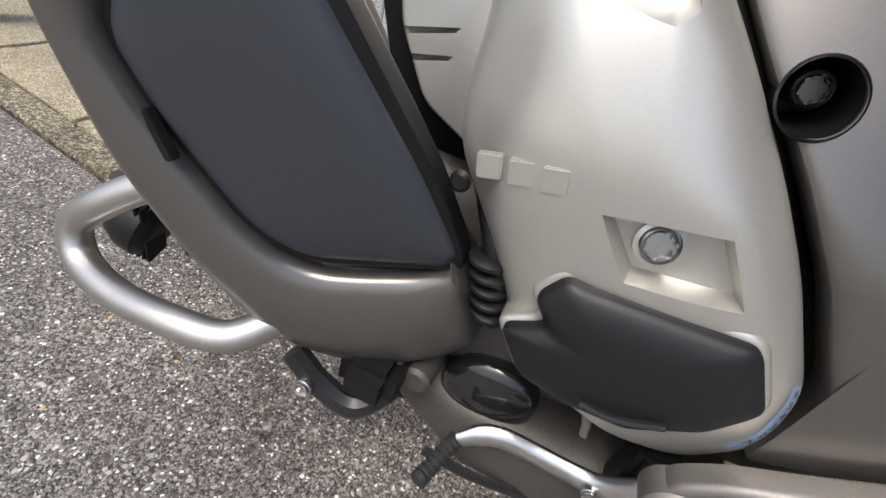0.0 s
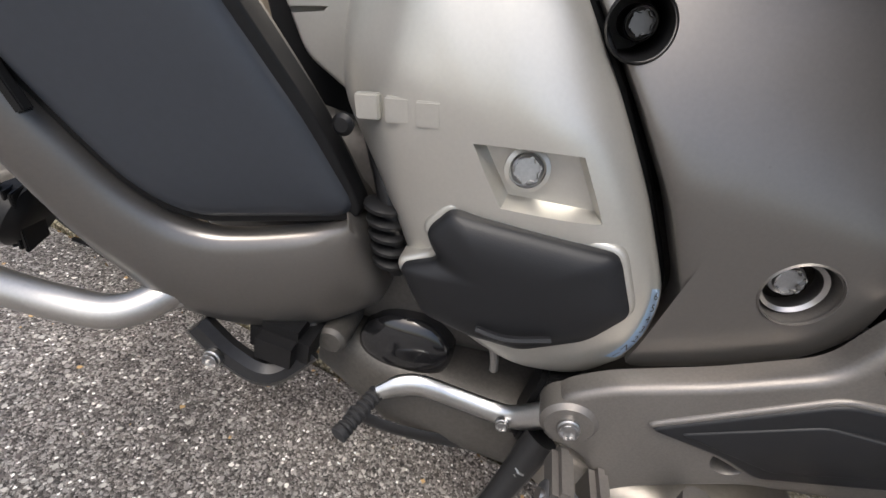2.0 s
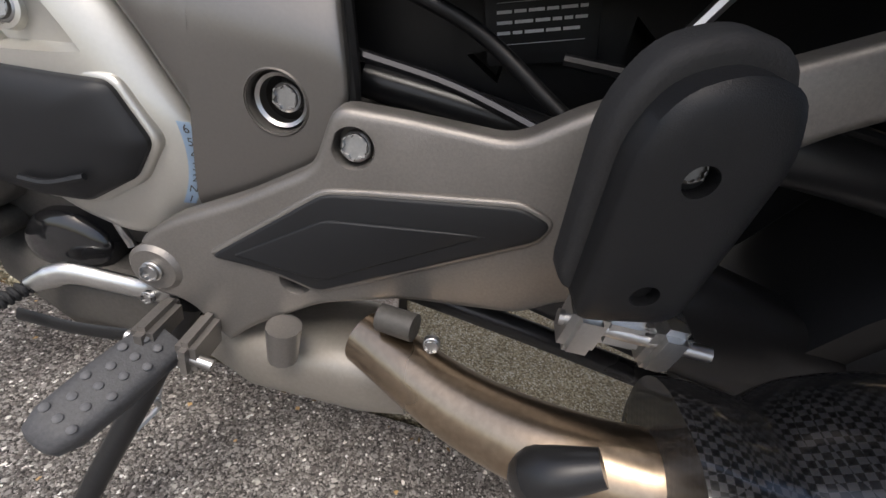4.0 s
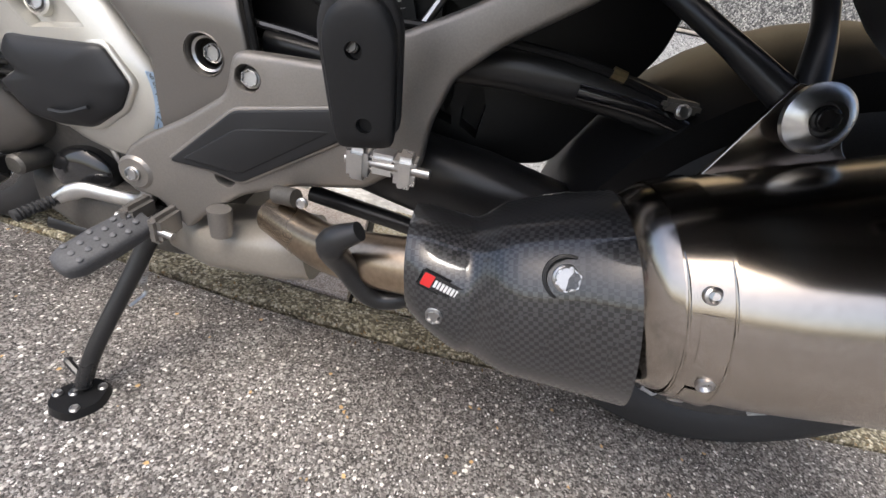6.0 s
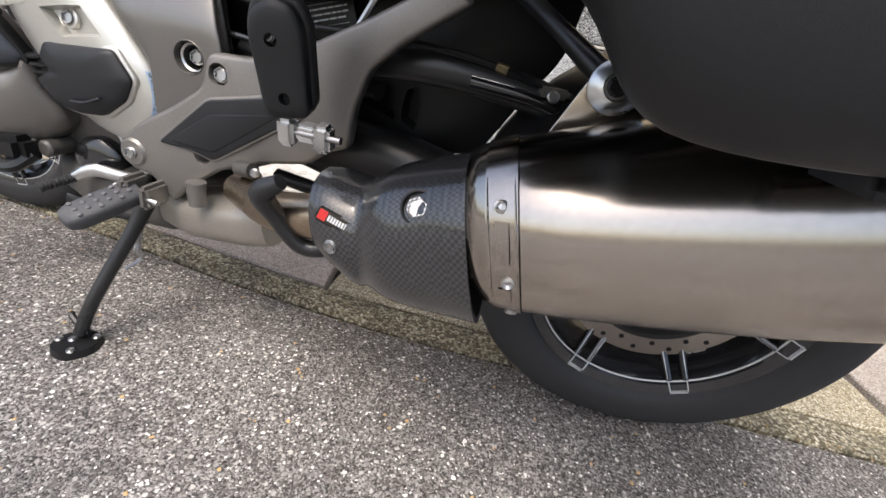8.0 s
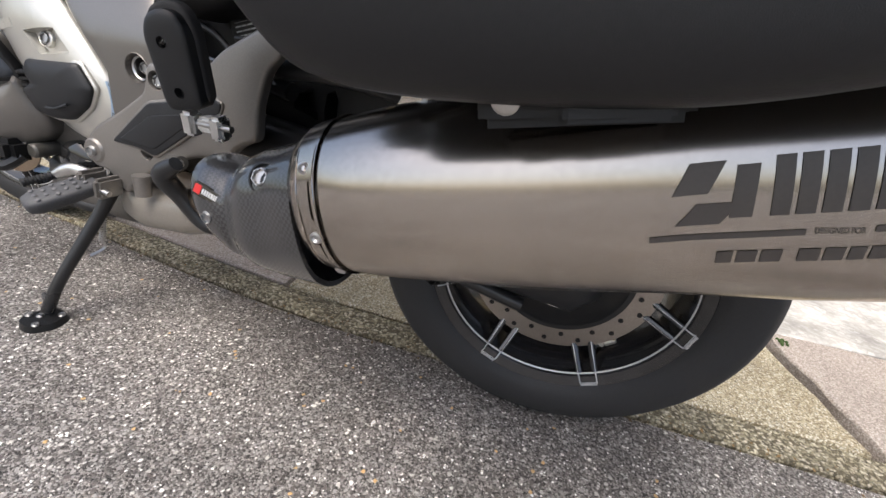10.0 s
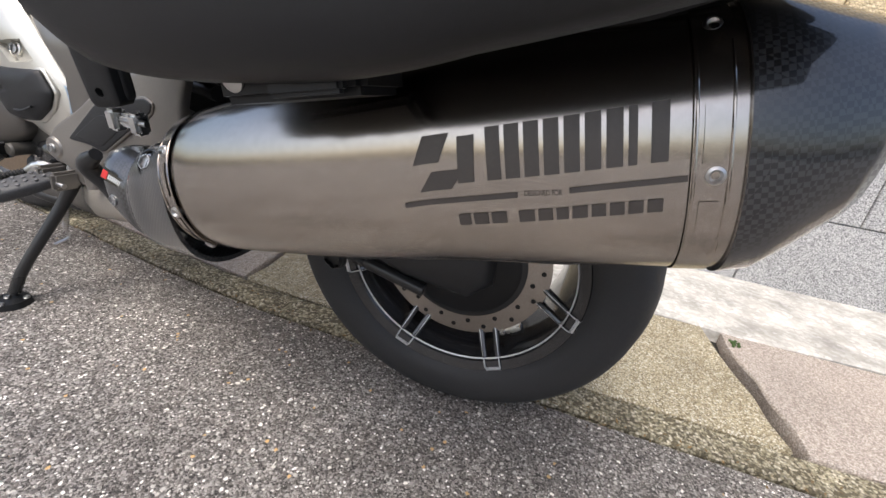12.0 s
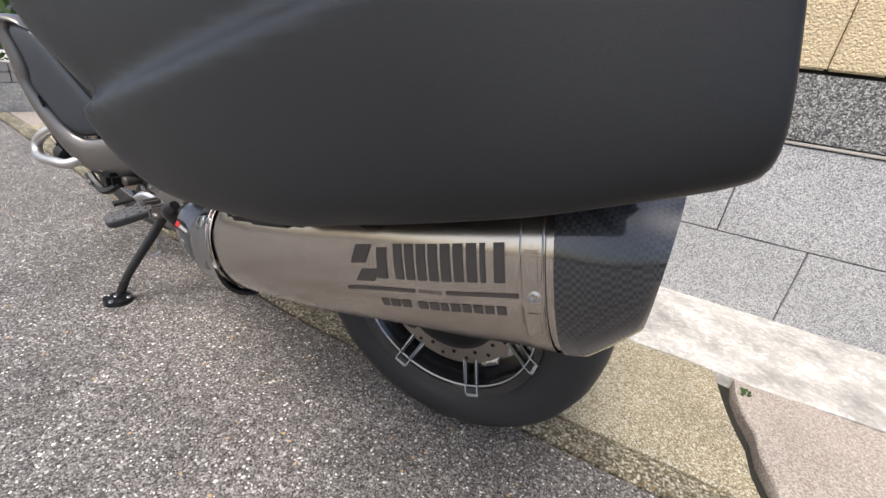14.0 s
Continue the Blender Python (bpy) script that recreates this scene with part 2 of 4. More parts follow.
def part(name, bm, material, parent, label="", smooth=38):
    ob = finish(name, bm, material, smooth)
    ob.parent = parent
    ob.matrix_parent_inverse = BASE_INV if parent == bike else Matrix()
    return tagged(ob, label) if label else ob


def under(ob, parent, label=""):
    ob.parent = parent
    ob.matrix_parent_inverse = BASE_INV if parent == bike else Matrix()
    return tagged(ob, label) if label else ob


def spline(pts, n=8):
    """Points of a smooth curve through pts."""
    P = [Vector(p) for p in pts]
    P = [P[0] * 2 - P[1]] + P + [P[-1] * 2 - P[-2]]
    out = []
    for i in range(1, len(P) - 2):
        a, b, c, d = P[i - 1:i + 3]
        for k in range(n):
            t = k / n
            out.append(0.5 * ((2 * b) + (c - a) * t + (2 * a - 5 * b + 4 * c - d) * t * t + (3 * b - a - 3 * c + d) * t ** 3))
    return out + [P[-2]]


def tube(pts, r, segs=12, n=6, bm=None, flat=1.0):
    """A bent tube; r a radius or one for each given point."""
    bm = bm or bmesh.new()
    P = spline(pts, n) if len(pts) > 2 else [Vector(p) for p in pts]
    rs = [r] * len(pts) if isinstance(r, (int, float)) else r
    up = Vector((0.0, 0.0, 1.0))
    rings = []
    for i, p in enumerate(P):
        d = (P[min(i + 1, len(P) - 1)] - P[max(i - 1, 0)]).normalized()
        s = d.cross(up)
        s = s.normalized() if s.length > 1e-3 else Vector((1, 0, 0))
        u = s.cross(d)
        f = i / (len(P) - 1) * (len(rs) - 1)
        k = min(int(f), len(rs) - 2)
        rad = rs[k] + (rs[k + 1] - rs[k]) * (f - k)
        rings.append([bm.verts.new(p + (s * math.cos(a) * flat + u * math.sin(a)) * rad) for a in [2 * math.pi * j / segs for j in range(segs)]])
    for a, b in zip(rings, rings[1:]):
        for j in range(segs):
            bm.faces.new((a[j], a[(j + 1) % segs], b[(j + 1) % segs], b[j]))
    bm.faces.new(rings[0])
    bm.faces.new(rings[-1])
    return bm


def lathe(profile, m=None, segs=48, closed=False, bm=None, front=True):
    """profile: (radius, along y); turned round the y axis, then put through m."""
    bm = bm or bmesh.new()
    m = m or Matrix()
    rings = []
    for r, w in profile:
        rings.append([bm.verts.new(m @ Vector((r * math.sin(a), w, r * math.cos(a)))) for a in [2 * math.pi * j / segs for j in range(segs)]])
    pairs = list(zip(rings, rings[1:])) + ([(rings[-1], rings[0])] if closed else [])
    for a, b in pairs:
        for j in range(segs):
            bm.faces.new((a[j], a[(j + 1) % segs], b[(j + 1) % segs], b[j]))
    if not closed:
        if front:
            bm.faces.new(rings[0])
        bm.faces.new(rings[-1])
    return bm


def rounded(pts, r=0.012, n=4):
    """Corners of a closed outline cut to arcs of about r."""
    out = []
    for i, p in enumerate(pts):
        p = Vector(p)
        a, b = Vector(pts[i - 1]) - p, Vector(pts[(i + 1) % len(pts)]) - p
        d = min(r, a.length * 0.45, b.length * 0.45)
        a, b = p + a.normalized() * d, p + b.normalized() * d
        for k in range(n + 1):
            t = k / n
            out.append((1 - t) ** 2 * a + 2 * t * (1 - t) * p + t * t * b)
    return out


def inset(pts, d):
    """The outline moved inwards by d."""
    area = sum(pts[i - 1][0] * pts[i][1] - pts[i][0] * pts[i - 1][1] for i in range(len(pts)))
    sgn = 1 if area > 0 else -1
    out = []
    for i, p in enumerate(pts):
        t = (Vector(pts[(i + 1) % len(pts)]) - Vector(pts[i - 1]))
        t = t.normalized() if t.length > 1e-9 else Vector((1, 0))
        out.append(Vector(p) + Vector((-t.y, t.x)) * d * sgn)
    return out


def plate(outline, y, thick=0.02, bevel=0.004, round_=0.012, holes=(), bm=None, steps=3):
    """A flat moulded panel facing -y: outline in (x, z), y a number or a function of x, z; holes: (x, z, radius)."""
    bm = bm or bmesh.new()
    fy = y if callable(y) else (lambda x, z: y)
    pts = rounded(outline, round_)
    loops = []
    loops.append([bm.verts.new((p.x, fy(p.x, p.y) + thick, p.y)) for p in pts])
    for k in range(steps + 1):
        a = math.pi / 2 * k / steps
        q = inset(pts, bevel * (1 - math.cos(a)))
        loops.append([bm.verts.new((p.x, fy(p.x, p.y) + bevel * (1 - math.sin(a)), p.y)) for p in q])
    n = len(pts)
    for a, b in zip(loops, loops[1:]):
        for j in range(n):
            bm.faces.new((a[j], a[(j + 1) % n], b[(j + 1) % n], b[j]))
    edges = [bm.edges.get((loops[-1][j], loops[-1][(j + 1) % n])) for j in range(n)]
    for hx, hz, hr in holes:
        hl = []
        for rr, dy in ((hr * 1.1, 0.0), (hr, 0.003), (hr * 0.97, thick)):
            hl.append([bm.verts.new((hx + rr * math.cos(t), fy(hx, hz) + dy, hz + rr * math.sin(t))) for t in [2 * math.pi * j / 28 for j in range(28)]])
        for a, b in zip(hl, hl[1:]):
            for j in range(28):
                bm.faces.new((a[j], a[(j + 1) % 28], b[(j + 1) % 28], b[j]))
        edges += [bm.edges.get((hl[0][j], hl[0][(j + 1) % 28])) for j in range(28)]
    bmesh.ops.triangle_fill(bm, use_beauty=True, use_dissolve=False, edges=edges)
    return bm


def dome(outline, y, thick=0.03, rise=0.02, round_=0.02, power=2.0, rings=7, lip=0.5, centre=None, back=False):
    """A bulging moulded panel facing -y, highest at its middle."""
    bm = bmesh.new()
    fy = y if callable(y) else (lambda x, z: y)
    pts = rounded(outline, round_)
    c = Vector(centre) if centre else sum(pts, Vector((0, 0))) / len(pts)
    loops = [[bm.verts.new((p.x, fy(p.x, p.y) + thick, p.y)) for p in pts]]
    for k in range(rings + 1):
        s = 1 - (k / rings) ** 1.6 * 0.96
        h = rise * (1 - s ** power) ** lip
        loops.append([bm.verts.new((c.x + (p.x - c.x) * s, fy(c.x + (p.x - c.x) * s, c.y + (p.y - c.y) * s) - h, c.y + (p.y - c.y) * s)) for p in pts])
    n = len(pts)
    for a, b in zip(loops, loops[1:]):
        for j in range(n):
            bm.faces.new((a[j], a[(j + 1) % n], b[(j + 1) % n], b[j]))
    bm.faces.new(loops[-1])
    if back:
        bm.faces.new(loops[0])
    return bm


def loft(sections, n=40, ends=True, bm=None):
    """A body through sections (x, y, z, half width in y, half height in z, lean of the section in x, exponent)."""
    bm = bm or bmesh.new()
    rings = []
    for x, y, z, hw, hh, lean, e in sections:
        ring = []
        for j in range(n):
            a = 2 * math.pi * j / n
            ca, sa = math.cos(a), math.sin(a)
            k = (abs(ca) ** e + abs(sa) ** e) ** (-1 / e)
            dy, dz = hw * ca * k, hh * sa * k
            ring.append(bm.verts.new((x - lean * dz, y + dy, z + dz)))
        rings.append(ring)
    for a, b in zip(rings, rings[1:]):
        for j in range(n):
            bm.faces.new((a[j], a[(j + 1) % n], b[(j + 1) % n], b[j]))
    if ends:
        bm.faces.new(rings[0])
        bm.faces.new(rings[-1])
    return bm


def box(lo, hi, bevel=0.004, bm=None, m=None):
    bm = bm or bmesh.new()
    r = bmesh.ops.create_cube(bm, size=1.0)
    for v in r["verts"]:
        v.co = Vector([lo[i] + (v.co[i] + 0.5) * (hi[i] - lo[i]) for i in range(3)])
    if bevel:
        es = {e for v in r["verts"] for e in v.link_edges}
        bmesh.ops.bevel(bm, geom=list(es), offset=bevel, segments=2, affect="EDGES")
    if m:
        bmesh.ops.transform(bm, matrix=m, verts=bm.verts)
    return bm


def face_to(p, way):
    """A frame at p whose -y looks along way."""
    return Matrix.Translation(p) @ Vector(way).to_track_quat("-Y", "Z").to_matrix().to_4x4()


def bolt(p, r, parent, way=(0, -1, 0.1), material=None, tall=0.6, label="torx bolt head"):
    """A flanged screw with a star socket."""
    m = face_to(p, way)
    h = r * tall
    segs = 36
    bm = lathe([(r * 1.12, 0.004), (r * 1.12, -h * 0.15), (r * 1.02, -h * 0.3), (r * 0.95, -h * 0.35), (r * 0.95, -h * 0.9), (r * 0.86, -h)], m, segs)
    top = max(bm.faces, key=lambda f: (m.inverted() @ f.calc_center_median()).y * -1 + (1 if len(f.verts) == segs else 0))
    r1 = bmesh.ops.inset_individual(bm, faces=[top], thickness=r * 0.36)
    for i, v in enumerate(top.verts):
        loc = m.inverted() @ v.co
        k = 1 + 0.16 * math.cos(6 * math.atan2(loc.x, loc.z))
        v.co = m @ Vector((loc.x * k, loc.y, loc.z * k))
    ret = bmesh.ops.extrude_discrete_faces(bm, faces=[top])
    for v in ret["faces"][0].verts:
        loc = m.inverted() @ v.co
        v.co = m @ Vector((loc.x * 0.95, loc.y + h * 0.6, loc.z * 0.95))
    return part("bolt", bm, material or BOLT, parent, label, 30)


def carve(ob, cutters):
    """Cut pockets and openings out of a part's mesh."""
    for c in cutters:
        mod = ob.modifiers.new("cut", "BOOLEAN")
        mod.object, mod.operation, mod.solver = c, "DIFFERENCE", "EXACT"
    bpy.context.view_layer.update()
    me = bpy.data.meshes.new_from_object(ob.evaluated_get(bpy.context.evaluated_depsgraph_get()))
    ob.modifiers.clear()
    old = ob.data
    ob.data = me
    bpy.data.meshes.remove(old)
    me.polygons.foreach_set("use_smooth", [True] * len(me.polygons))
    me.set_sharp_from_angle(angle=radians(35))
    for c in cutters:
        bpy.data.objects.remove(c)


def prism(outer, inner, y0, y1):
    """A tapered cutter from the outline outer at y0 to inner at y1."""
    bm = bmesh.new()
    a, b = [bm.verts.new((x, y0, z)) for x, z in outer], [bm.verts.new((x, y1, z)) for x, z in inner]
    n = len(a)
    for j in range(n):
        bm.faces.new((a[j], a[(j + 1) % n], b[(j + 1) % n], b[j]))
    bm.faces.new(a)
    bm.faces.new(b)
    return finish("cutter", bm, BLACK)


def smooth_sections(S, n=5):
    """More sections between the given ones, along smooth curves."""
    out = []
    for i in range(len(S) - 1):
        a, b, c, d = S[max(i - 1, 0)], S[i], S[i + 1], S[min(i + 2, len(S) - 1)]
        for k in range(n):
            t = k / n
            out.append(tuple(0.5 * (2 * q + (r - p) * t + (2 * p - 5 * q + 4 * r - s) * t * t + (3 * q - p - 3 * r + s) * t ** 3) for p, q, r, s in zip(a, b, c, d)))
    return out + [S[-1]]


# ---- the street ----
def kerb_y(x):
    """The edge of the asphalt: straight past the rear wheel, bending away towards the front."""
    return 0.088 + 0.155 * (math.sqrt((x - 0.1) ** 2 + 0.05) - (x - 0.1)) / 2


def bend(x):
    return kerb_y(x) - 0.088


def strip(name, fa, fb, x0, x1, z, material, n=60, down=0.08, label="", wob=0.0):
    bm = bmesh.new()
    rows = []
    for i in range(n + 1):
        x = x0 + (x1 - x0) * i / n
        w = wob * noise.noise(Vector((x * 9, z * 50, 1.0)))
        a, b = fa(x) + w, fb(x)
        rows.append([bm.verts.new(p) for p in ((x, a, z - down), (x, a, z - 0.006), (x, a + 0.006, z), (x, b - 0.006, z), (x, b, z - 0.006), (x, b, z - down))])
    for r, s in zip(rows, rows[1:]):
        for j in range(5):
            bm.faces.new((r[j], r[j + 1], s[j + 1], s[j]))
    ob = finish(name, bm, material)
    return tagged(ob, label, kind="structure")


bm = bmesh.new()
g = 80
for X, Y in ((-g, -g), (g, -g), (g, g), (-g, g)):
    bm.verts.new((X, Y, -0.05))
bm.faces.new(bm.verts)
tagged(finish("ground", bm, SOIL), "bare dark earth under the street", kind="structure")

bm = bmesh.new()
cols = []
for i in range(121):
    x = -12 + 24 * i / 120
    e = kerb_y(x) + 0.008 * noise.noise(Vector((x * 14, 0, 0)))
    cols.append([bm.verts.new(p) for p in ((x, -14.0, 0), (x, -1.2, 0), (x, e - 0.012, 0), (x, e, -0.008), (x, e, -0.06))])
for a, b in zip(cols, cols[1:]):
    for j in range(4):
        bm.faces.new((a[j], a[j + 1], b[j + 1], b[j]))
tagged(finish("road", bm, ASPHALT), "worn grey asphalt with pale stone chips", kind="structure")

strip("kerb", lambda x: kerb_y(x) + 0.012, lambda x: kerb_y(x) + 0.10, -9, 7, -0.004, KERB, 160, label="weathered concrete edging with moss", wob=0.012)
pave = tagged(finish("pavement", box((-9, 0.0, -0.12), (7, 2.6, -0.045), 0), SOIL), "footway of stone slabs", kind="structure")
rng = random.Random(4)
x = -8.6
joints = [-8.6]
while x < 6:
    x += rng.choice((0.62, 0.8, 0.95))
    joints.append(x)
shift = min(joints, key=lambda v: abs(v - 1.45)) - 1.455
joints = [j - shift for j in joints]
for a, b in zip(joints, joints[1:]):
    bm = bmesh.new()
    z = -0.006 + rng.uniform(-0.003, 0.003)
    ring = []
    lo, hi = a + (0.024 if abs(a - 1.455) < .01 else 0.006), b - 0.006
    n = 10
    pts = [(lo + (hi - lo) * i / n, kerb_y(lo + (hi - lo) * i / n) + 0.112) for i in range(n + 1)]
    pts += [(hi - 0.075 * (i / 6) + (0.012 * noise.noise(Vector((b, i, 0)))), bend(b) + 0.20 + 0.50 * i / 6) for i in range(1, 7)]
    pts += [(lo - 0.075 + 0.03, bend(a) + 0.70)] + [(lo - 0.075 * (i / 6) + 0.012 + 0.01 * noise.noise(Vector((a, i, 3))), bend(a) + 0.70 - 0.5 * (1 - i / 6)) for i in range(5, 0, -1)]
    top = [bm.verts.new((p[0], p[1], z)) for p in inset(pts, 0.004)]
    mid = [bm.verts.new((p[0], p[1], z - 0.005)) for p in pts]
    bot = [bm.verts.new((p[0], p[1], z - 0.05)) for p in pts]
    for u, v in ((bot, mid), (mid, top)):
        for j in range(len(pts)):
            bm.faces.new((u[j], u[(j + 1) % len(pts)], v[(j + 1) % len(pts)], v[j]))
    bm.faces.new(top)
    s = finish("slab", bm, SLAB2 if abs(a - 1.455) < .01 else SLAB if abs(b - 1.455) < .01 else rng.choice((SLAB, SLAB, SLAB2)))
    s.parent = pave
mort = strip("mortar_strip", lambda x: 0.705 + bend(x), lambda x: 1.262 + 1.6 * bend(x), -9, 7, 0.0, MORTAR, 90, label="rough white mortar strip along the wall", wob=0.03)
# moss in the open joint
bm = bmesh.new()
for i in range(60):
    p = Vector((1.458 + rng.uniform(-0.012, 0.012), 0.645 + rng.uniform(-0.03, 0.015), -0.02 + rng.uniform(0, 0.02)))
    bmesh.ops.create_icosphere(bm, subdivisions=1, radius=rng.uniform(0.003, 0.006), matrix=Matrix.Translation(p))
tagged(finish("moss", bm, LEAF), "green moss in an open slab joint", "moss", kind="stuff")

# garden wall: two courses of granite, a rough course, stucco above
wall = tagged(finish("wall_north", box((-2.2, 1.30, -0.1), (7, 1.5, 2.6), 0), SOIL), "garden wall of granite courses and cream stucco", kind="structure")


def course(name, z0, z1, y, joints, material, bev=0.003):
    for a, b in zip(joints, joints[1:]):
        o = finish(name, box((a + 0.002, y, z0 + 0.002), (b - 0.002, y + 0.05, z1 - 0.002), bev), material)
        o.parent = wall


course("granite_block", -0.05, 0.305, 1.262, [-2.2, -1.5, -0.9, -0.28, 0.36, 1.0, 1.622, 2.26, 2.9, 3.6, 4.4, 5.2, 6, 7], GRANITE)
course("granite_block", 0.305, 0.675, 1.264, [-2.2, -1.2, -0.6, 0.06, 0.7, 1.312, 1.95, 2.6, 3.2, 4.0, 5, 6, 7], GRANITE)
course("ledge", 0.675, 0.69, 1.258, [-2.2, -0.5, 1.2, 3, 5, 7], STONE)
course("rough_block", 0.69, 0.915, 1.272, [-2.2, -0.9, 0.5, 2.3, 3.9, 5.4, 7], GRANITE2)
course("stucco_panel", 0.925, 2.6, 1.268, [-2.2 + 0.165 * i for i in range(int(9.2 / 0.165) + 1)], STUCCO, 0.006)

# old post and low block wall past the front wheel
bm = box((-2.74, .74, -0.05), (-2.62, .84, .9), 0.012)
for v in bm.verts:
    v.co.x += .02 * noise.noise(v.co * 7) + .05 * v.co.z
tagged(finish("gate_post", bm, STONE), "weathered grey timber post beside the footway", "post")
low = tagged(finish("low_wall", box((-3.62, .2, -.05), (-3.45, 2.4, .20), .01), MORTAR), "low pale concrete wall across the end of the footway", "low wall")
for i in range(14):
    for k in range(2):
        o = finish("block", box((-3.60, .2 + .155 * i + .003, .203 + .075 * k), (-3.47, .2 + .155 * (i + 1) - .003, .203 + .075 * (k + 1) - .004), .004), STONE)
        o.parent = low
bm = bmesh.new()
for i in range(1500):
    p = Vector((rng.uniform(-6.5, -4.0), rng.uniform(.5, 3.2), abs(rng.gauss(0.9, 0.6))))
    q = Matrix.Translation(p) @ Euler((rng.uniform(0, 6), rng.uniform(0, 6), rng.uniform(0, 6))).to_matrix().to_4x4()
    sz = rng.uniform(0.03, 0.07)
    bm.faces.new([bm.verts.new(q @ Vector(c)) for c in ((-sz, 0, 0), (0, -sz * 0.5, 0.01), (sz, 0, 0), (0, sz * 0.5, 0.01))])
tagged(finish("hedge", bm, LEAF), "dark green hedge beyond the low wall", "hedge", kind="stuff")

bm = bmesh.new()
for i in range(420):
    x = rng.uniform(-2.2, 1.6)
    p = Vector((x, kerb_y(x) + rng.gauss(.004, .022), .0015 + rng.uniform(0, .003)))
    q = Matrix.Translation(p) @ Euler((rng.uniform(-.5, .5), rng.uniform(-.5, .5), rng.uniform(0, 6))).to_matrix().to_4x4()
    sz = rng.uniform(.002, .006)
    bm.faces.new([bm.verts.new(q @ Vector(c)) for c in ((-sz, 0, 0), (0, -sz * .45, .001), (sz, 0, .002), (0, sz * .45, .001))])
tagged(finish("leaf_litter", bm, LITTER), "dry leaf crumbs and moss along the road edge", "litter", kind="stuff")

# ---- the motorcycle ----
bike = new("motorcycle")
bike.location = (0.1, 0.09, 0.0)
bpy.context.view_layer.update()
BASE_INV = Matrix.Translation((-0.1, -0.09, 0.0))
tagged(bike, "bronze-grey touring motorcycle with silver engine cover leaning on its side stand", "motorcycle")
LEANING = radians(9)


def wheel(name, cx, cy, R, halfw, lugs, phase):
    """Tyre, rim and paired spokes with machined edges; the wheel leans with the machine."""
    m = Matrix.Translation((cx, cy, 0)) @ Matrix.Rotation(LEANING, 4, "X") @ Matrix.Translation((0, 0, R))
    k = R - 0.32
    rim = part(name, lathe([(.222, -halfw * .9), (.226, -halfw * .86), (.223, -halfw * .82), (.210, -halfw * .78), (.200, -halfw * .6), (.185, -.02), (.185, .02), (.200, halfw * .6), (.223, halfw * .84), (.226, halfw * .9), (.214, halfw * .9), (.19, halfw * .6), (.176, .02), (.176, -.02), (.19, -halfw * .58), (.206, -halfw * .84)], m, 96, closed=True), GLOSS, bike, "gloss black alloy wheel")
    prof = [(.218, .84), (.226, .93), (.238, .98), (.262, 1.0), (.284, .96), (.301, .82), (.313, .58), (.3185, .3), (.32, 0)]
    prof = [(r + k * (r - .2) / .12, w * halfw) for r, w in prof]
    prof = [(r, -w) for r, w in prof] + [(r, w) for r, w in prof[-2::-1]] + [(.205, halfw * .7), (.205, -halfw * .7)]
    tyre = part("tyre", lathe(prof, m, 120, closed=True), RUBBER, rim, "black road tyre")
    part("rim_band", lathe([(.2275, -halfw * .87), (.228, -halfw * .85), (.205, -halfw * .80), (.2045, -halfw * .82)], m, 96, closed=True), RIMGREY, rim)
    part("rim_line", lathe([(.2015, -halfw * .80), (.2035, -halfw * .81), (.2045, -halfw * .80), (.2025, -halfw * .78)], m, 96, closed=True), CLEAR, rim, "fine machined silver line")
    for i in range(lugs):
        a = 2 * math.pi * i / lugs + phase
        q = m @ Matrix.Rotation(a, 4, "Y")
        for sx in (-1, 1):
            bm = tube([(sx * .026, -.035, .06), (sx * .017, -.05, .12), (sx * .0135, -halfw * .80, .20)], [.011, .008, .006], 8)
            bmesh.ops.transform(bm, matrix=q, verts=bm.verts)
            sp = part("spoke", bm, GLOSS, rim)
            bm = tube([(sx * .0285, -.047, .075), (sx * .018, -.058, .12), (sx * .0150, -halfw * .86, .205), (sx * .0150, -halfw * .88, .218)], .0013, 6)
            bmesh.ops.transform(bm, matrix=q, verts=bm.verts)
            part("spoke_edge", bm, CLEAR, rim, "machined silver edge")
        bm = box((-.0165, -halfw * .90, .216), (.0165, -halfw * .85, .2235), .002, m=q)
        part("spoke_tip", bm, CLEAR, rim, "machined silver tip")
    hub = lathe([(.03, -.09), (.055, -.085), (.068, -.06), (.07, .05), (.05, .08)], m, 40)
    part("hub", hub, SATINB, rim)
    return rim, m


rear, mw = wheel("rear_wheel", 0.716, 0.124, 0.337, 0.128, 7, math.pi - 0.46)
# brake disc with drilled holes, carrier, and balance weights
disc = part("brake_disc", lathe([(.118, -.072), (.16, -.072), (.16, -.077), (.118, -.077)], mw, 72, closed=True), DISC, rear, "drilled steel brake disc")
for i in range(30):
    a = 2 * math.pi * i / 30
    r = .146 if i % 2 else .132
    part("disc_hole", lathe([(.0045, -.0765), (.0045, -.0785)], mw @ Matrix.Translation((r * math.sin(a), 0, r * math.cos(a))), 10), BLACK, disc)
part("disc_carrier", lathe([(.06, -.07), (.119, -.07), (.119, -.08), (.06, -.09)], mw, 48, closed=True), SATINB, rear)
part("hub_ring", lathe([(.048, -.098), (.056, -.1), (.056, -.092), (.048, -.092)], mw, 48, closed=True), ALU, rear, "bright hub ring")
part("disc_carrier", lathe([(.0, -.085), (.046, -.092), (.1, -.088), (.112, -.08)], mw, 48), BLACK, rear)
for da in (0.0, 0.13):
    q = mw @ Matrix.Rotation(math.pi - 0.72 + da, 4, "Y")
    part("balance_weight", box((-.011, -.060, .176), (.011, -.04, .184), .0015, m=q), ALU, rear, "grey adhesive balance weight")
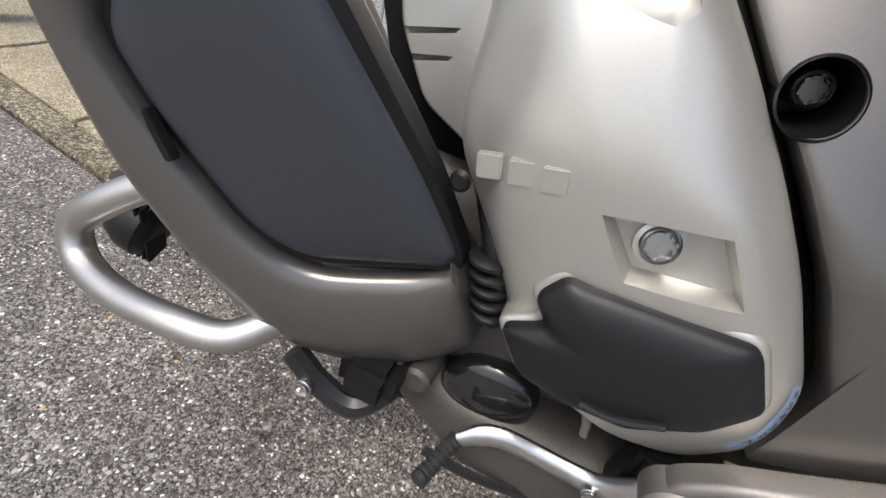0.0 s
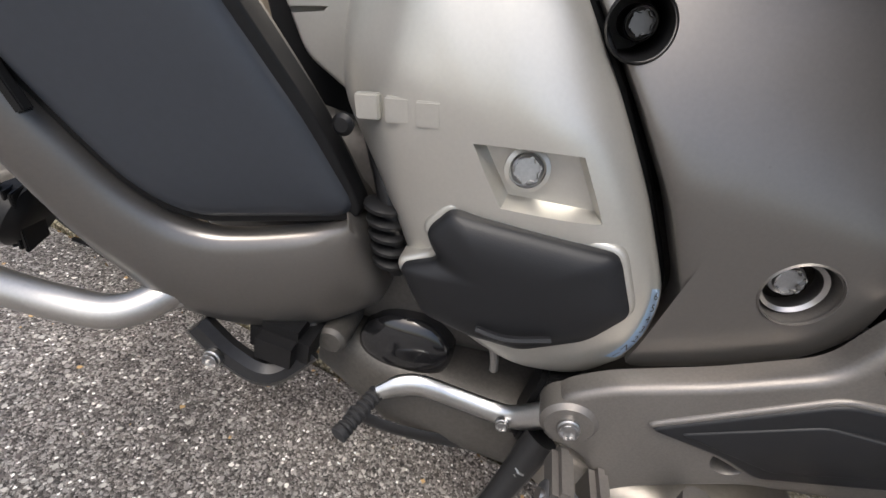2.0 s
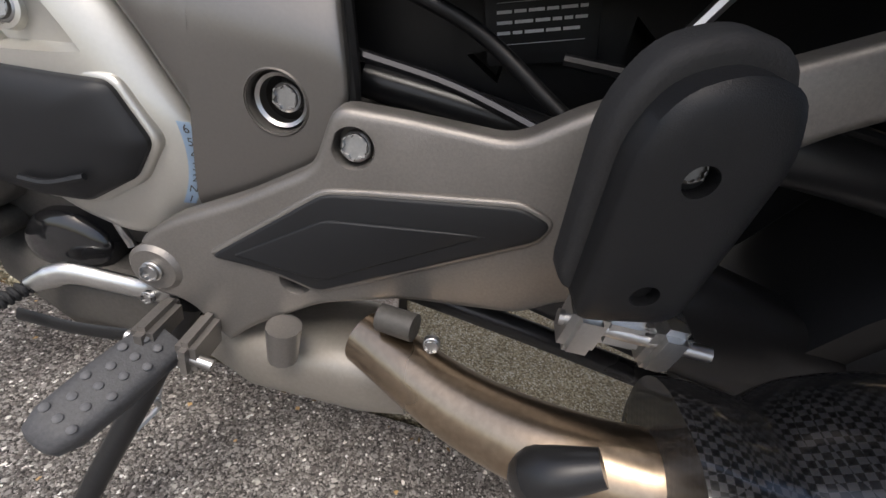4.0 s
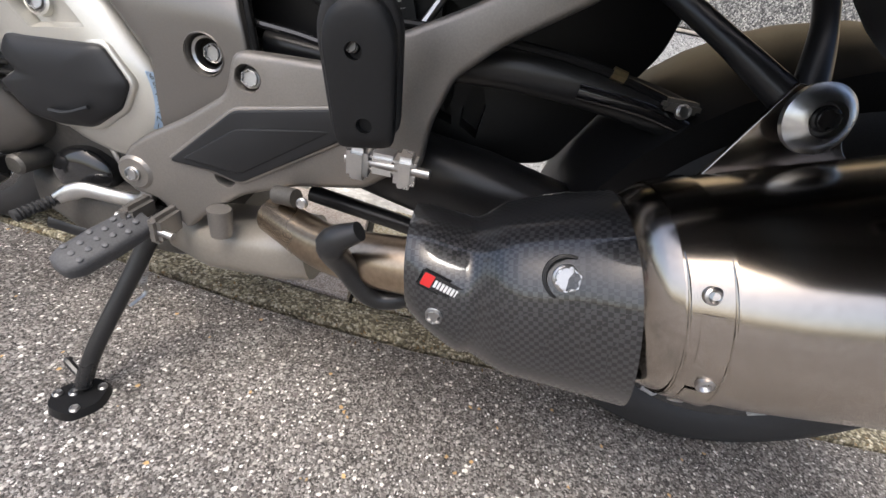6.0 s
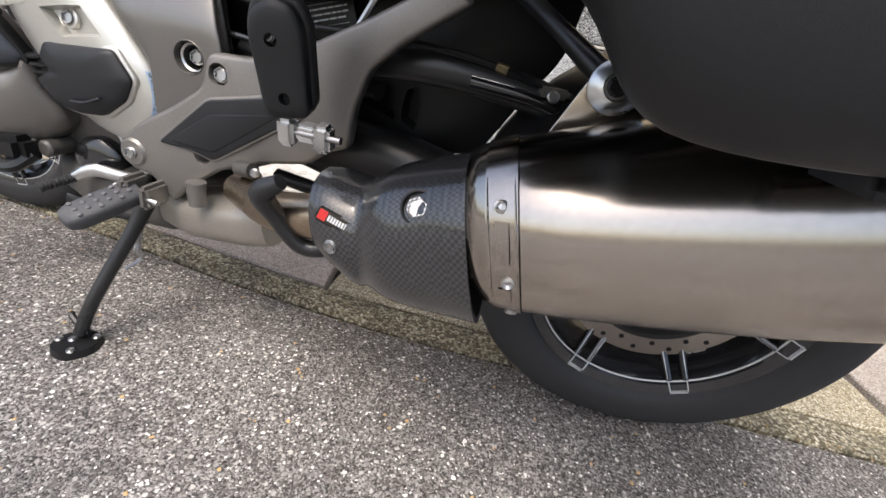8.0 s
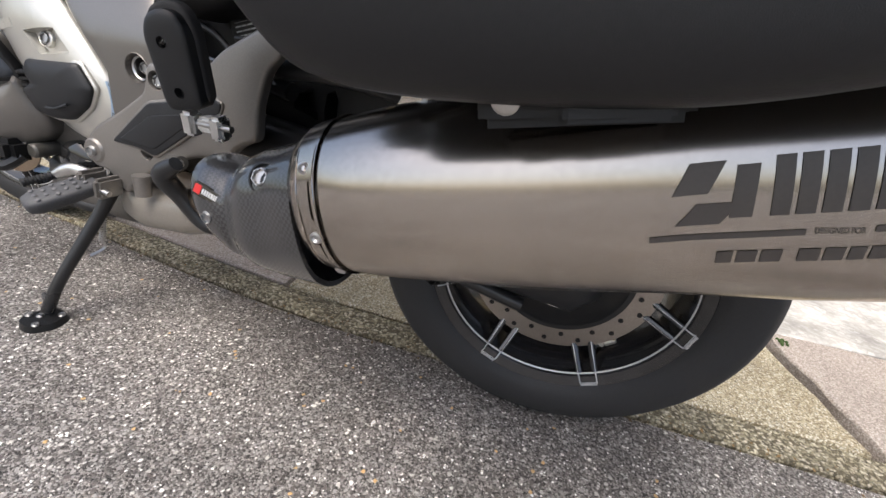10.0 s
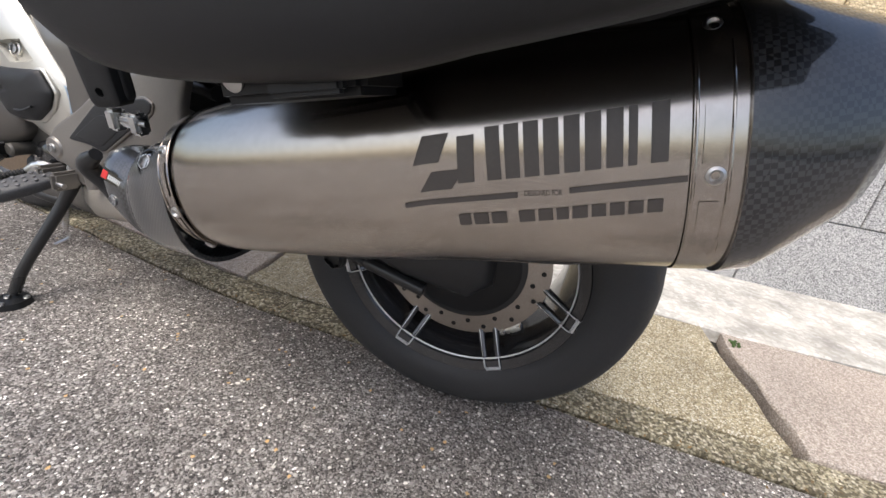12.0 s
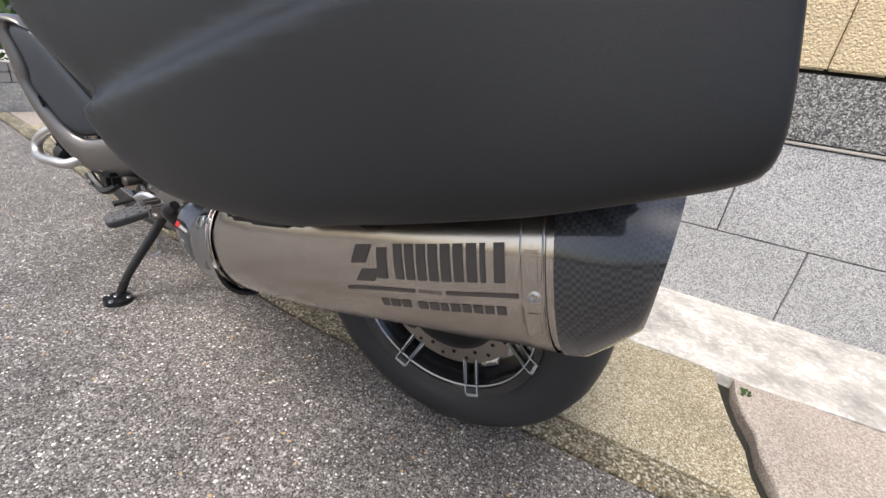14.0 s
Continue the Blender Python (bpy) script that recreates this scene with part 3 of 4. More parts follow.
front, mf = wheel("front_wheel", -0.87, 0.29, 0.30, 0.062, 7, 0.3)
for side in (-1, 1):
    part("brake_disc", lathe([(.11, side * .06), (.155, side * .06), (.155, side * .065), (.11, side * .065)], mf, 64, closed=True), TITANP, front, "drilled steel brake disc")
part("front_mudguard", loft([(-1.07, .24, .50, .06, .03, 0, 2.5), (-.97, .23, .62, .07, .03, 0, 2.5), (-.85, .225, .65, .07, .03, 0, 2.5), (-.73, .23, .59, .07, .03, 0, 2.5), (-.63, .24, .47, .065, .03, 0, 2.5)]), PAINT, bike)

# fairing: grey frame round the slate panel
def flank(x, z):
    """The front fairing's side, standing out towards the front."""
    return -0.012 - 0.42 * max(0.0, -0.40 - x) - 0.05 * (z - 0.45)


frame_out = [(-.378, .359), (-.408, .449), (-.428, .462), (-.470, .535), (-.533, .622), (-.612, .745), (-.70, .745), (-.670, .608), (-.660, .545), (-.648, .487), (-.608, .400), (-.556, .328), (-.500, .306), (-.445, .312)]
panel_out = [(-.416, .459), (-.459, .533), (-.522, .620), (-.59, .715), (-.655, .72), (-.632, .64), (-.627, .603), (-.634, .576), (-.619, .54), (-.60, .508), (-.571, .465), (-.549, .446), (-.525, .439)]


def reach(poly, c, a):
    """The distance from c to the outline poly in the direction a."""
    d, best = Vector((math.cos(a), math.sin(a))), 0.0
    for p, q in zip(poly, poly[1:] + poly[:1]):
        p, e = Vector(p) - c, Vector(q) - Vector(p)
        det = d.x * -e.y + d.y * e.x
        if abs(det) > 1e-12:
            t, u = (p.x * -e.y + p.y * e.x) / det, (d.x * p.y - d.y * p.x) / det
            if 0 <= u <= 1 and t > best:
                best = t
    return best


cen = Vector((-.535, .545))
outer_pts, inner_pts = rounded(frame_out, .035), rounded(panel_out, .02)
bm = bmesh.new()
rings = []
for f, dy in ((0, .05), (0, .016), (.04, .006), (.12, -.003), (.25, -.010), (.40, -.0145), (.52, -.0155), (.64, -.0145), (.78, -.011), (.86, -.006), (.89, -.001), (.895, .012)):
    ring = []
    for k in range(160):
        a = 2 * math.pi * k / 160
        ro, ri = reach(outer_pts, cen, a), reach(inner_pts, cen, a)
        p = cen + Vector((math.cos(a), math.sin(a))) * (ro + (min(ri, ro - .004) - ro) * f)
        ring.append(bm.verts.new((p.x, flank(p.x, p.y) + (max(dy, .016) if ro < ri + .006 else dy), p.y)))
    rings.append(ring)
for u, v in zip(rings, rings[1:]):
    for k in range(160):
        bm.faces.new((u[k], u[(k + 1) % 160], v[(k + 1) % 160], v[k]))
part("side_fairing", bm, PAINT, bike, "satin bronze-grey fairing surround", 50)
part("panel_gap", plate(inset([Vector(p) for p in panel_out], -.005), lambda x, z: flank(x, z) + .001, .02, .002, .02), BLACK, bike)
sp = part("storage_panel", dome(inset([Vector(p) for p in panel_out], .003), lambda x, z: flank(x, z) - .001, .012, .010, .02, 5, 8, .6), SLATE, bike, "satin slate-blue storage compartment lid", 50)
part("panel_clip", box((-.0165, -.004, -.004), (.0165, .003, .004), .001, m=Matrix.Translation((-.612, flank(-.612, .522) - .005, .522)) @ Matrix.Rotation(radians(58), 4, "Y")), BLACK, sp)

# engine cover
def cover_y(x, z):
    return -.012 + .35 * max(0.0, -.40 - x) + .16 * max(0.0, z - .58)


cover_out = [(-.475, .70), (-.463, .635), (-.462, .584), (-.456, .547), (-.40, .486), (-.372, .44), (-.345, .40), (-.30, .372), (-.25, .358), (-.195, .372), (-.160, .42), (-.170, .48), (-.220, .551), (-.266, .605), (-.313, .655), (-.35, .69), (-.39, .73)]
ec = part("engine_cover", dome(cover_out, cover_y, .06, .030, .02, 2.6, 12, .55, (-.31, .545)), SILVER, bike, "silver painted engine side cover", 60)
wing = part("cover_wing", plate([(-.575, .72), (-.54, .605), (-.499, .556), (-.44, .540), (-.405, .545), (-.40, .60), (-.40, .72)], lambda x, z: cover_y(x, z) + .004, .05, .006, .012), SILVER, bike, "silver painted cover wing with two slots")
carve(wing, [prism([(x0, z0), (x1, z1), (x1 - .004, z1 - .009), (x0 + .006, z0 - .010)], [(x0 + .003, z0 - .004), (x1 - .003, z1 - .004), (x1 - .006, z1 - .007), (x0 + .007, z0 - .008)], -.06, cover_y(x0, z0) + .006) for x0, z0, x1, z1 in ((-.537, .606, -.480, .619), (-.529, .589, -.480, .600))])
carve(ec, [prism([(-.436, .634), (-.42, .636), (-.39, .631), (-.347, .629), (-.333, .638), (-.338, .650), (-.366, .74), (-.43, .74)], [(-.432, .66), (-.422, .670), (-.39, .672), (-.36, .668), (-.352, .672), (-.358, .685), (-.38, .74), (-.43, .74)], -.062, -.006)])
part("cover_gap", plate(inset([Vector(p) for p in cover_out], -.007), lambda x, z: cover_y(x, z) + .02, .05, .003, .02), BLACK, bike)
pad_out = [(-.346, .506), (-.360, .482), (-.344, .463), (-.373, .445), (-.345, .408), (-.303, .402), (-.258, .406), (-.215, .438), (-.198, .472), (-.226, .514), (-.250, .512), (-.330, .506)]
part("crash_pad", dome(pad_out, -.045, .03, .014, .008, 3, 7, .6), PAD, ec, "charcoal plastic slider pad", 40)
part("pad_rim", plate(inset([Vector(p) for p in pad_out], -.006), -.040, .03, .005, .01), SILVER, ec)
part("pad_ridge", tube([(-.30, -.0605, .424), (-.275, -.062, .426), (-.245, -.060, .438)], .003, 6), PAD, ec)
carve(ec, [prism([(-.362, .560), (-.268, .577), (-.226, .520), (-.318, .506)], [(-.338, .552), (-.278, .565), (-.252, .532), (-.312, .523)], -.075, -.026)])
part("bolt_boss", lathe([(.0155, .01), (.0155, -.002), (.0125, -.003), (.0125, .004), (.001, .004)], face_to((-.306, -.030, .546), (0.05, -1, .2)), 28), SILVER, ec)
bolt((-.306, -.030, .546), .0098, ec, (0.05, -1, .2), BOLT)
# raised badge, plain blocks
for i in range(3):
    bx = -.4215 + .0215 * i
    part("badge_block", box((-.0085, -.0012, -.0085), (.0085, .006, .0085), .001, m=Matrix.Translation((bx, -.0345 - .0028 * i, .5535 + .0045 * i)) @ Matrix.Rotation(radians(-14), 4, "Y")), SILVER, ec)
part("cover_plug", lathe([(.007, 0), (.008, -.004), (.005, -.007)], face_to((-.437, -.03, .535), (0, -1, .1)), 20), BLACK, ec)
# gear pattern sticker on the rear edge of the cover
from mathutils.bvhtree import BVHTree
cover_tree = BVHTree.FromPolygons([v.co.copy() for v in ec.data.vertices], [tuple(f.vertices) for f in ec.data.polygons])
strip_dir = Vector((.5, -.8, .3)).normalized()


def on_cover(s, w, lift):
    """A place on the rounded rear edge of the cover: s down the strip, w across it."""
    x = -.1780 - .0075 * (2 * s - 1) ** 2 - .001 * s + w
    p = Vector((x, -.02, .487 - .075 * s + .1 * w))
    co, nrm, _, _ = cover_tree.ray_cast(p + strip_dir * .12, -strip_dir)
    co = p if co is None else co
    return co + strip_dir * lift


bm = bmesh.new()
cols = [[bm.verts.new(on_cover(k / 14, w, .0009)) for k in range(15)] for w in (-.0058, -.002, .002, .0058)]
for u, v in zip(cols, cols[1:]):
    for k in range(14):
        bm.faces.new((u[k], u[k + 1], v[k + 1], v[k]))
bmesh.ops.solidify(bm, geom=bm.faces[:], thickness=.0004)
part("gear_sticker", bm, STICK, ec, "pale blue gear-pattern sticker")
for i, ch in enumerate("65432N1"):
    cu = bpy.data.curves.new("digit", "FONT")
    cu.body, cu.size, cu.align_x, cu.align_y = ch, .010, "CENTER", "CENTER"
    tmp = new("digit", cu)
    dg = bpy.context.evaluated_depsgraph_get()
    me = bpy.data.meshes.new_from_object(tmp.evaluated_get(dg))
    bpy.data.objects.remove(tmp)
    for v in me.vertices:
        v.co = on_cover((i + .55) / 7 - v.co.y / .075, v.co.x * 1.1, .0016)
    me.materials.clear()
    me.materials.append(INK)
    under(new("digit", me), ec)

# middle fairing panel
def mid_y(x, z):
    d = max(0.0, z - .56)
    return -.026 + .45 * d * d / (d + .05)


mid_out = [(-.46, .86), (-.40, .76), (-.34, .695), (-.305, .655), (-.256, .606), (-.208, .552), (-.160, .482), (-.176, .408), (-.12, .437), (-.068, .470), (-.046, .505), (-.052, .56), (-.075, .64), (-.10, .74), (-.12, .86)]
mp = part("middle_fairing", dome(mid_out, mid_y, .03, .005, .02, 8, 16, .5, (-.17, .60), True), PAINT, bike, "satin bronze-grey fairing panel with bolt wells", 50)


def disc_pts(cx, cz, r):
    return [(cx + r * math.cos(2 * math.pi * k / 32), cz + r * math.sin(2 * math.pi * k / 32)) for k in range(32)]


for hx, hz, hr in ((-.103, .524, .024), (-.273, .644, .0195)):
    yy = mid_y(hx, hz)
    carve(mp, [prism(disc_pts(hx, hz, hr), disc_pts(hx, hz, hr * .97), yy - .06, yy + .10)])
    bm = bmesh.new()
    lip = [[bm.verts.new((x, mid_y(x, z) + dy, z)) for x, z in disc_pts(hx, hz, hr * k)] for k, dy in ((1.09, -.0045), (1.03, -.0065), (.99, -.003), (.98, .002))]
    deep = [bm.verts.new((x, yy + .06, z)) for x, z in disc_pts(hx, hz, hr * .95)]
    for u, v in zip(lip + [deep], lip[1:] + [deep]):
        if u is not v:
            for k in range(32):
                bm.faces.new((u[k], u[(k + 1) % 32], v[(k + 1) % 32], v[k]))
    bm.faces.new(deep)
    part("bolt_well", bm, BLACK if hx < -.2 else CAST, mp)
part("well_ring", lathe([(.018, .0), (.021, -.002), (.021, .012), (.018, .012)], Matrix.Translation((-.103, -.02, .524)), 36, closed=True), STEEL, mp, "bright steel collar")
bolt((-.103, -.010, .524), .0105, mp, (0, -1, .1), BOLT)
part("well_boss", lathe([(.0115, .035), (.0115, .0), (.0105, -.002), (.0095, .0), (.001, .001)], Matrix.Translation((-.268, .028, .645)), 28), STEEL, mp)
bolt((-.268, .028, .645), .0085, mp, (0, -1, .1), DARKBOLT)
part("panel_edge", tube([(-.044, -.014, .50), (-.052, -.012, .56), (-.076, .005, .645), (-.10, .03, .74)], .006, 8), BLACK, mp)

# footrest plate and its rubber
def foot_y(x, z):
    return -.060 - .16 * max(0.0, x - .0) + .02 * max(0.0, z - .5)


plate_out = [(-.214, .385), (-.185, .412), (-.12, .450), (-.064, .490), (-.052, .541), (.013, .545), (.078, .549), (.118, .582), (.20, .625), (.30, .685), (.335, .66), (.25, .602), (.208, .562), (.190, .508), (.186, .452), (.15, .438), (.12, .412), (.03, .390), (-.05, .358), (-.112, .312), (-.135, .285), (-.150, .300), (-.172, .326), (-.212, .33)]
fp = part("footrest_plate", plate(plate_out, foot_y, .022, .008, .014, holes=[(-.034, .513, .015), (-.072, .381, .013)], steps=4), CAST, bike, "bronze-grey cast footrest carrier")
for hx, hz in ((-.034, .513), (-.072, .381)):
    part("bolt_well", lathe([(.0148, .0), (.0145, .016), (.002, .017)], Matrix.Translation((hx, -.057, hz)), 28, front=False), CAST, fp)
bolt((-.034, -.050, .512), .0105, fp, (0, -1, .15), BOLT)
bolt((-.198, -.066, .361), .0085, fp, (0, -1, .1), BOLT)
dia = [(-.146, .390), (-.052, .474), (-.03, .478), (.095, .507), (.119, .500), (.112, .484), (-.05, .378), (-.085, .388)]
part("plate_bead", plate(inset([Vector(p) for p in dia], -.004), lambda x, z: foot_y(x, z) - .003, .006, .003, .010), CAST, fp)
part("heel_rubber", plate(dia, lambda x, z: foot_y(x, z) - .005, .008, .003, .010), PAD, fp, "black rubber boot guard inlay")
part("heel_rubber_step", plate([(-.125, .398), (-.05, .452), (.078, .478), (-.048, .392)], lambda x, z: foot_y(x, z) - .0065, .006, .002, .006), PAD, fp)
part("footrest_bracket", box((-.197, -.108, .300), (-.178, -.055, .330), .006), CAST, fp)
part("footrest_bracket", box((-.160, -.108, .282), (-.142, -.055, .322), .006), CAST, fp)
part("pivot_pin", tube([(-.205, -.098, .312), (-.130, -.098, .296)], .0055, 12), STEEL, fp)
part("pivot_boss", lathe([(.024, .02), (.024, -.004), (.020, -.008)], Matrix.Translation((-.198, -.056, .361)), 28), CAST, fp)

# rider's footrest: slab with studs
def frame_from(a, b, up=(0, 0, 1)):
    a, b = Vector(a), Vector(b)
    yv = (b - a).normalized()
    xv = yv.cross(Vector(up)).normalized()
    zv = xv.cross(yv)
    return Matrix.Translation(a) @ Matrix((xv, yv, zv)).transposed().to_4x4(), (b - a).length


pm, plen = frame_from((-.176, -.085, .306), (-.216, -.186, .276), (0.25, -0.35, 1))
bm = bmesh.new()
rings = []
for s, w, h in ((0, .020, .011), (.06, .023, .013), (.5, .024, .015), (.85, .022, .015), (.97, .016, .012), (1.0, .008, .006)):
    rings.append([bm.verts.new(pm @ Vector((w * math.copysign(abs(math.cos(t)) ** .5, math.cos(t)), s * plen, h * math.copysign(abs(math.sin(t)) ** .6, math.sin(t))))) for t in [2 * math.pi * j / 24 for j in range(24)]])
for a, b in zip(rings, rings[1:]):
    for j in range(24):
        bm.faces.new((a[j], a[(j + 1) % 24], b[(j + 1) % 24], b[j]))
bm.faces.new(rings[0]), bm.faces.new(rings[-1])
peg = part("footrest", bm, PEGR, bike, "black rubber footrest with round studs", 50)
for i in range(6):
    for j in ((-1, 0, 1) if i % 2 else (-.5, .5)):
        part("stud", lathe([(.0038, .0), (.0036, -.002), (.002, -.003)], pm @ Matrix.Translation((j * .0135, plen * (.14 + .135 * i), .0142)) @ Matrix.Rotation(radians(-90), 4, "X"), 10), STUD, peg)

# gear lever with ribbed rubber
lv = part("gear_lever", tube([(-.363, -.030, .272), (-.345, -.022, .283), (-.325, -.018, .290), (-.29, -.014, .287), (-.25, -.014, .287), (-.225, -.020, .297), (-.205, -.028, .325), (-.198, -.03, .345)], [.009, .0135, .013, .0125, .0125, .013, .0135, .0125], 12, flat=.7), ALU, bike, "brushed aluminium gear lever")
prof = []
for i in range(8):
    prof += [(.0065, -.0065 * i), (.0088, -.0065 * i - .0015), (.0088, -.0065 * i - .0042), (.0065, -.0065 * i - .0052)]
part("lever_rubber", lathe(prof + [(.009, -.052), (.009, -.058), (.006, -.059)], face_to((-.364, -.028, .271), (-.31, -.92, -.17)), 20), RUBBER, lv, "ribbed black rubber sleeve")
bolt((-.236, -.03, .292), .0062, lv, (0, -1, .1), BOLT)
part("shift_rod", tube([(-.262, -.006, .335), (-.27, -.008, .36), (-.30, -.004, .42)], .0045, 8), STEEL, lv)

# side stand with its spring and foot
st = part("side_stand", tube([(-.196, -.03, .295), (-.215, -.06, .225), (-.26, -.13, .09), (-.278, -.155, .022)], [.017, .013, .012, .012], 12), SATINB, bike, "black steel side stand swung out")
foot = [(-.318, -.168), (-.305, -.198), (-.262, -.206), (-.236, -.172), (-.248, -.132), (-.292, -.128)]
bm = bmesh.new()
fo = rounded(foot, .015)
lo, hi = [bm.verts.new((p.x, p.y, .0)) for p in fo], [bm.verts.new((p.x, p.y, .014)) for p in inset(fo, .003)]
for j in range(len(fo)):
    bm.faces.new((lo[j], lo[(j + 1) % len(fo)], hi[(j + 1) % len(fo)], hi[j]))
bm.faces.new(lo), bm.faces.new(hi)
sf = part("stand_foot", bm, BLACK, st, "black enlarged foot plate")
for p in ((-.305, -.172), (-.262, -.19), (-.255, -.145), (-.285, -.165)):
    bolt((p[0], p[1], .015), .006, st, (0, 0, 1), BOLT, label="")
part("stand_lug", tube([(-.30, -.135, .016), (-.325, -.125, .028), (-.33, -.12, .032)], .006, 8), SATINB, st)
coil = [( -.205 - .027 * s + .0055 * math.cos(s * 130), -.052 + .0055 * math.sin(s * 130), .272 - .115 * s) for s in [i / 150 for i in range(151)]]
part("spring", tube(coil, .0014, 5, 1), STEEL, st, "bright coil return spring")
part("spring_hook", tube([(-.232, -.052, .157), (-.232, -.05, .14), (-.243, -.075, .128)], .003, 6), STEEL, st)

# crash bar, auxiliary lamp
cb = part("crash_bar", tube([(-.62, -.03, .455), (-.69, -.055, .432), (-.735, -.078, .402), (-.765, -.088, .370), (-.752, -.098, .340), (-.70, -.108, .334), (-.63, -.108, .340), (-.58, -.095, .342), (-.548, -.06, .362), (-.53, -.02, .38)], .0148, 18, 8), SATSTEEL, bike, "brushed steel engine guard bar", 60)
part("clamp", tube([(-.585, -.100, .338), (-.545, -.07, .352)], .007, 8), ALU, cb)
lamp = part("fog_lamp", lathe([(.010, -.03), (.030, -.026), (.040, -.008), (.042, .012), (.036, .02), (.03, .024)], Matrix.Translation((-.80, .0, .315)) @ Matrix.Rotation(radians(-75), 4, "Z") @ Matrix.Rotation(radians(-20), 4, "X"), 28), BLACK, bike, "small black auxiliary lamp housing")
for i in range(6):
    part("fin", box((-.002, -.026, -.036), (.002, .01, .036), .001, m=Matrix.Translation((-.80 + .008 * (i - 2.5), .0, .315)) @ Matrix.Rotation(radians(20), 4, "Z")), BLACK, lamp)
part("lamp_bracket", tube([(-.76, -.045, .405), (-.79, -.02, .36)], .008, 8), BLACK, lamp)
part("lamp_cable", tube([(-.76, .0, .35), (-.72, -.005, .335), (-.71, .0, .30), (-.75, .01, .285)], .003, 6), BLACK, lamp)

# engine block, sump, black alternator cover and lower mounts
# casing, sump and bosses take their shade from the darkened cast colour
part("engine_block", loft([(-.62, .12, .42, .07, .10, 0, 4), (-.5, .12, .40, .10, .12, 0, 4), (-.3, .13, .40, .10, .12, 0, 4), (-.1, .13, .43, .09, .12, 0, 4), (.04, .13, .46, .06, .09, 0, 4)]), SHADEDCAST, bike, "pale cast engine casing with shade in its colour")
part("sump", loft([(-.45, .09, .25, .07, .04, 0, 4), (-.35, .09, .235, .10, .055, 0, 4), (-.2, .09, .235, .10, .055, 0, 4), (-.1, .09, .26, .07, .04, 0, 4)]), SHADEDCAST, bike)
part("round_cover", dome([(-.412, .29), (-.385, .335), (-.335, .345), (-.300, .315), (-.305, .275), (-.343, .250), (-.39, .256)], .02, .03, .018, .02), GLOSS, bike, "gloss black oval engine cover")
part("mount_block", box((-.495, -.06, .285), (-.435, .0, .335), .012), BLACK, bike)
part("mount_bracket", tube([(-.54, -.06, .315), (-.505, -.06, .288), (-.468, -.055, .276), (-.44, -.03, .30)], .013, 8), SATINB, bike)
bolt((-.515, -.076, .295), .008, bike, (0, -1, .1), STEEL)
for x0, z0 in ((-.455, .315), (-.425, .31), (-.50, .32)):
    part("casting_boss", lathe([(.016, .03), (.016, -.02), (.012, -.024)], Matrix.Translation((x0, .0, z0)), 20), SHADEDCAST, bike)
part("frame_gap_plate", box((-.22, -.02, .26), (-.18, .02, .36), .006), BLACK, bike)
# added black sheet: its colour supplies the shade in the fairing gap
part("gap_shade_sheet", plate([(-.60, .72), (-.50, .44), (-.36, .38), (-.36, .50), (-.44, .72)], .055, .01, .002, .01), BLACK, bike)
part("cooling_hose", tube([(-.475, .040, .60), (-.432, .012, .53), (-.395, -.012, .47), (-.38, -.005, .41)], .009, 10), BLACK, bike)
for i in range(5):
    part("bellows", lathe([(.011, 0), (.016, -.003), (.016, -.006), (.011, -.009)], Matrix.Translation((-.402 + .004 * i, -.014, .478 - .012 * i)) @ Matrix.Rotation(radians(90), 4, "X"), 16), BLACK, bike)
part("link_plate", tube([(-.39, -.03, .225), (-.33, -.02, .21), (-.25, .0, .20)], .010, 8, flat=.3), SATINB, bike)

# centre frame, tank side and cables in the dark opening behind the fairing
core = part("frame_core", plate([(-.42, .46), (-.42, .90), (.50, .90), (.46, .62), (.405, .53), (.36, .45), (.28, .43), (.05, .43)], .07, .02, .004, .02), BLACK, bike)
gaps = [[(-.008, .655), (.022, .655), (.022, .690), (-.004, .694)], [(.030, .578), (.066, .592), (.064, .560)], [(.165, .640), (.195, .622), (.20, .59), (.168, .60)], [(.150, .519), (.192, .533), (.205, .477), (.152, .492)], [(.216, .500), (.222, .530), (.238, .537), (.249, .512), (.243, .464), (.217, .478)]]
carve(core, [prism(q, q, .0, .12) for q in gaps])
part("label_plate", plate([(.022, .66), (.112, .69), (.140, .60), (.050, .575)], lambda x, z: .046, .004, .001, .004), BLACK, bike, "black plate with printed notice")
lm = Matrix.Translation((.080, .0455, .632)) @ Matrix.Rotation(radians(-17), 4, "Y")
rg = random.Random(8)
for r in range(9):
    z0 = .034 - .0078 * r
    xx = -.036
    while xx < .032:
        w = rg.uniform(.006, .016) if r not in (4, 8) else .072
        part("print_bar", box((xx, -.0006, z0 - .0012), (min(xx + w, .037), .0006, z0 + (.0012 if r not in (4, 8) else -.0008)), 0, m=lm), WHITE, bike)
        xx += w + .002
part("brake_hose", tube([(-.06, .01, .625), (.03, .005, .605), (.10, -.02, .57), (.135, -.035, .552)], .006, 10), BLACK, bike)
part("hose_ferrule", tube([(.125, -.032, .556), (.14, -.037, .550)], .008, 10), STEEL, bike)
part("cable", tube([(-.055, .0, .568), (.03, -.01, .562), (.12, -.03, .545), (.16, -.04, .54)], .005, 8), GLOSS, bike)
part("cross_beam", tube([(-.05, .03, .545), (.08, .02, .54), (.2, -.01, .53)], .016, 10), SATINB, bike)
part("grab_rod", tube([(.13, -.02, .56), (.165, -.02, .615), (.20, -.02, .68)], .0055, 8), STEEL, bike)
part("rod_joint", lathe([(.003, -.02), (.011, -.014), (.013, .0), (.011, .014)], Matrix.Translation((.145, -.05, .572)), 16), BLACK, bike)

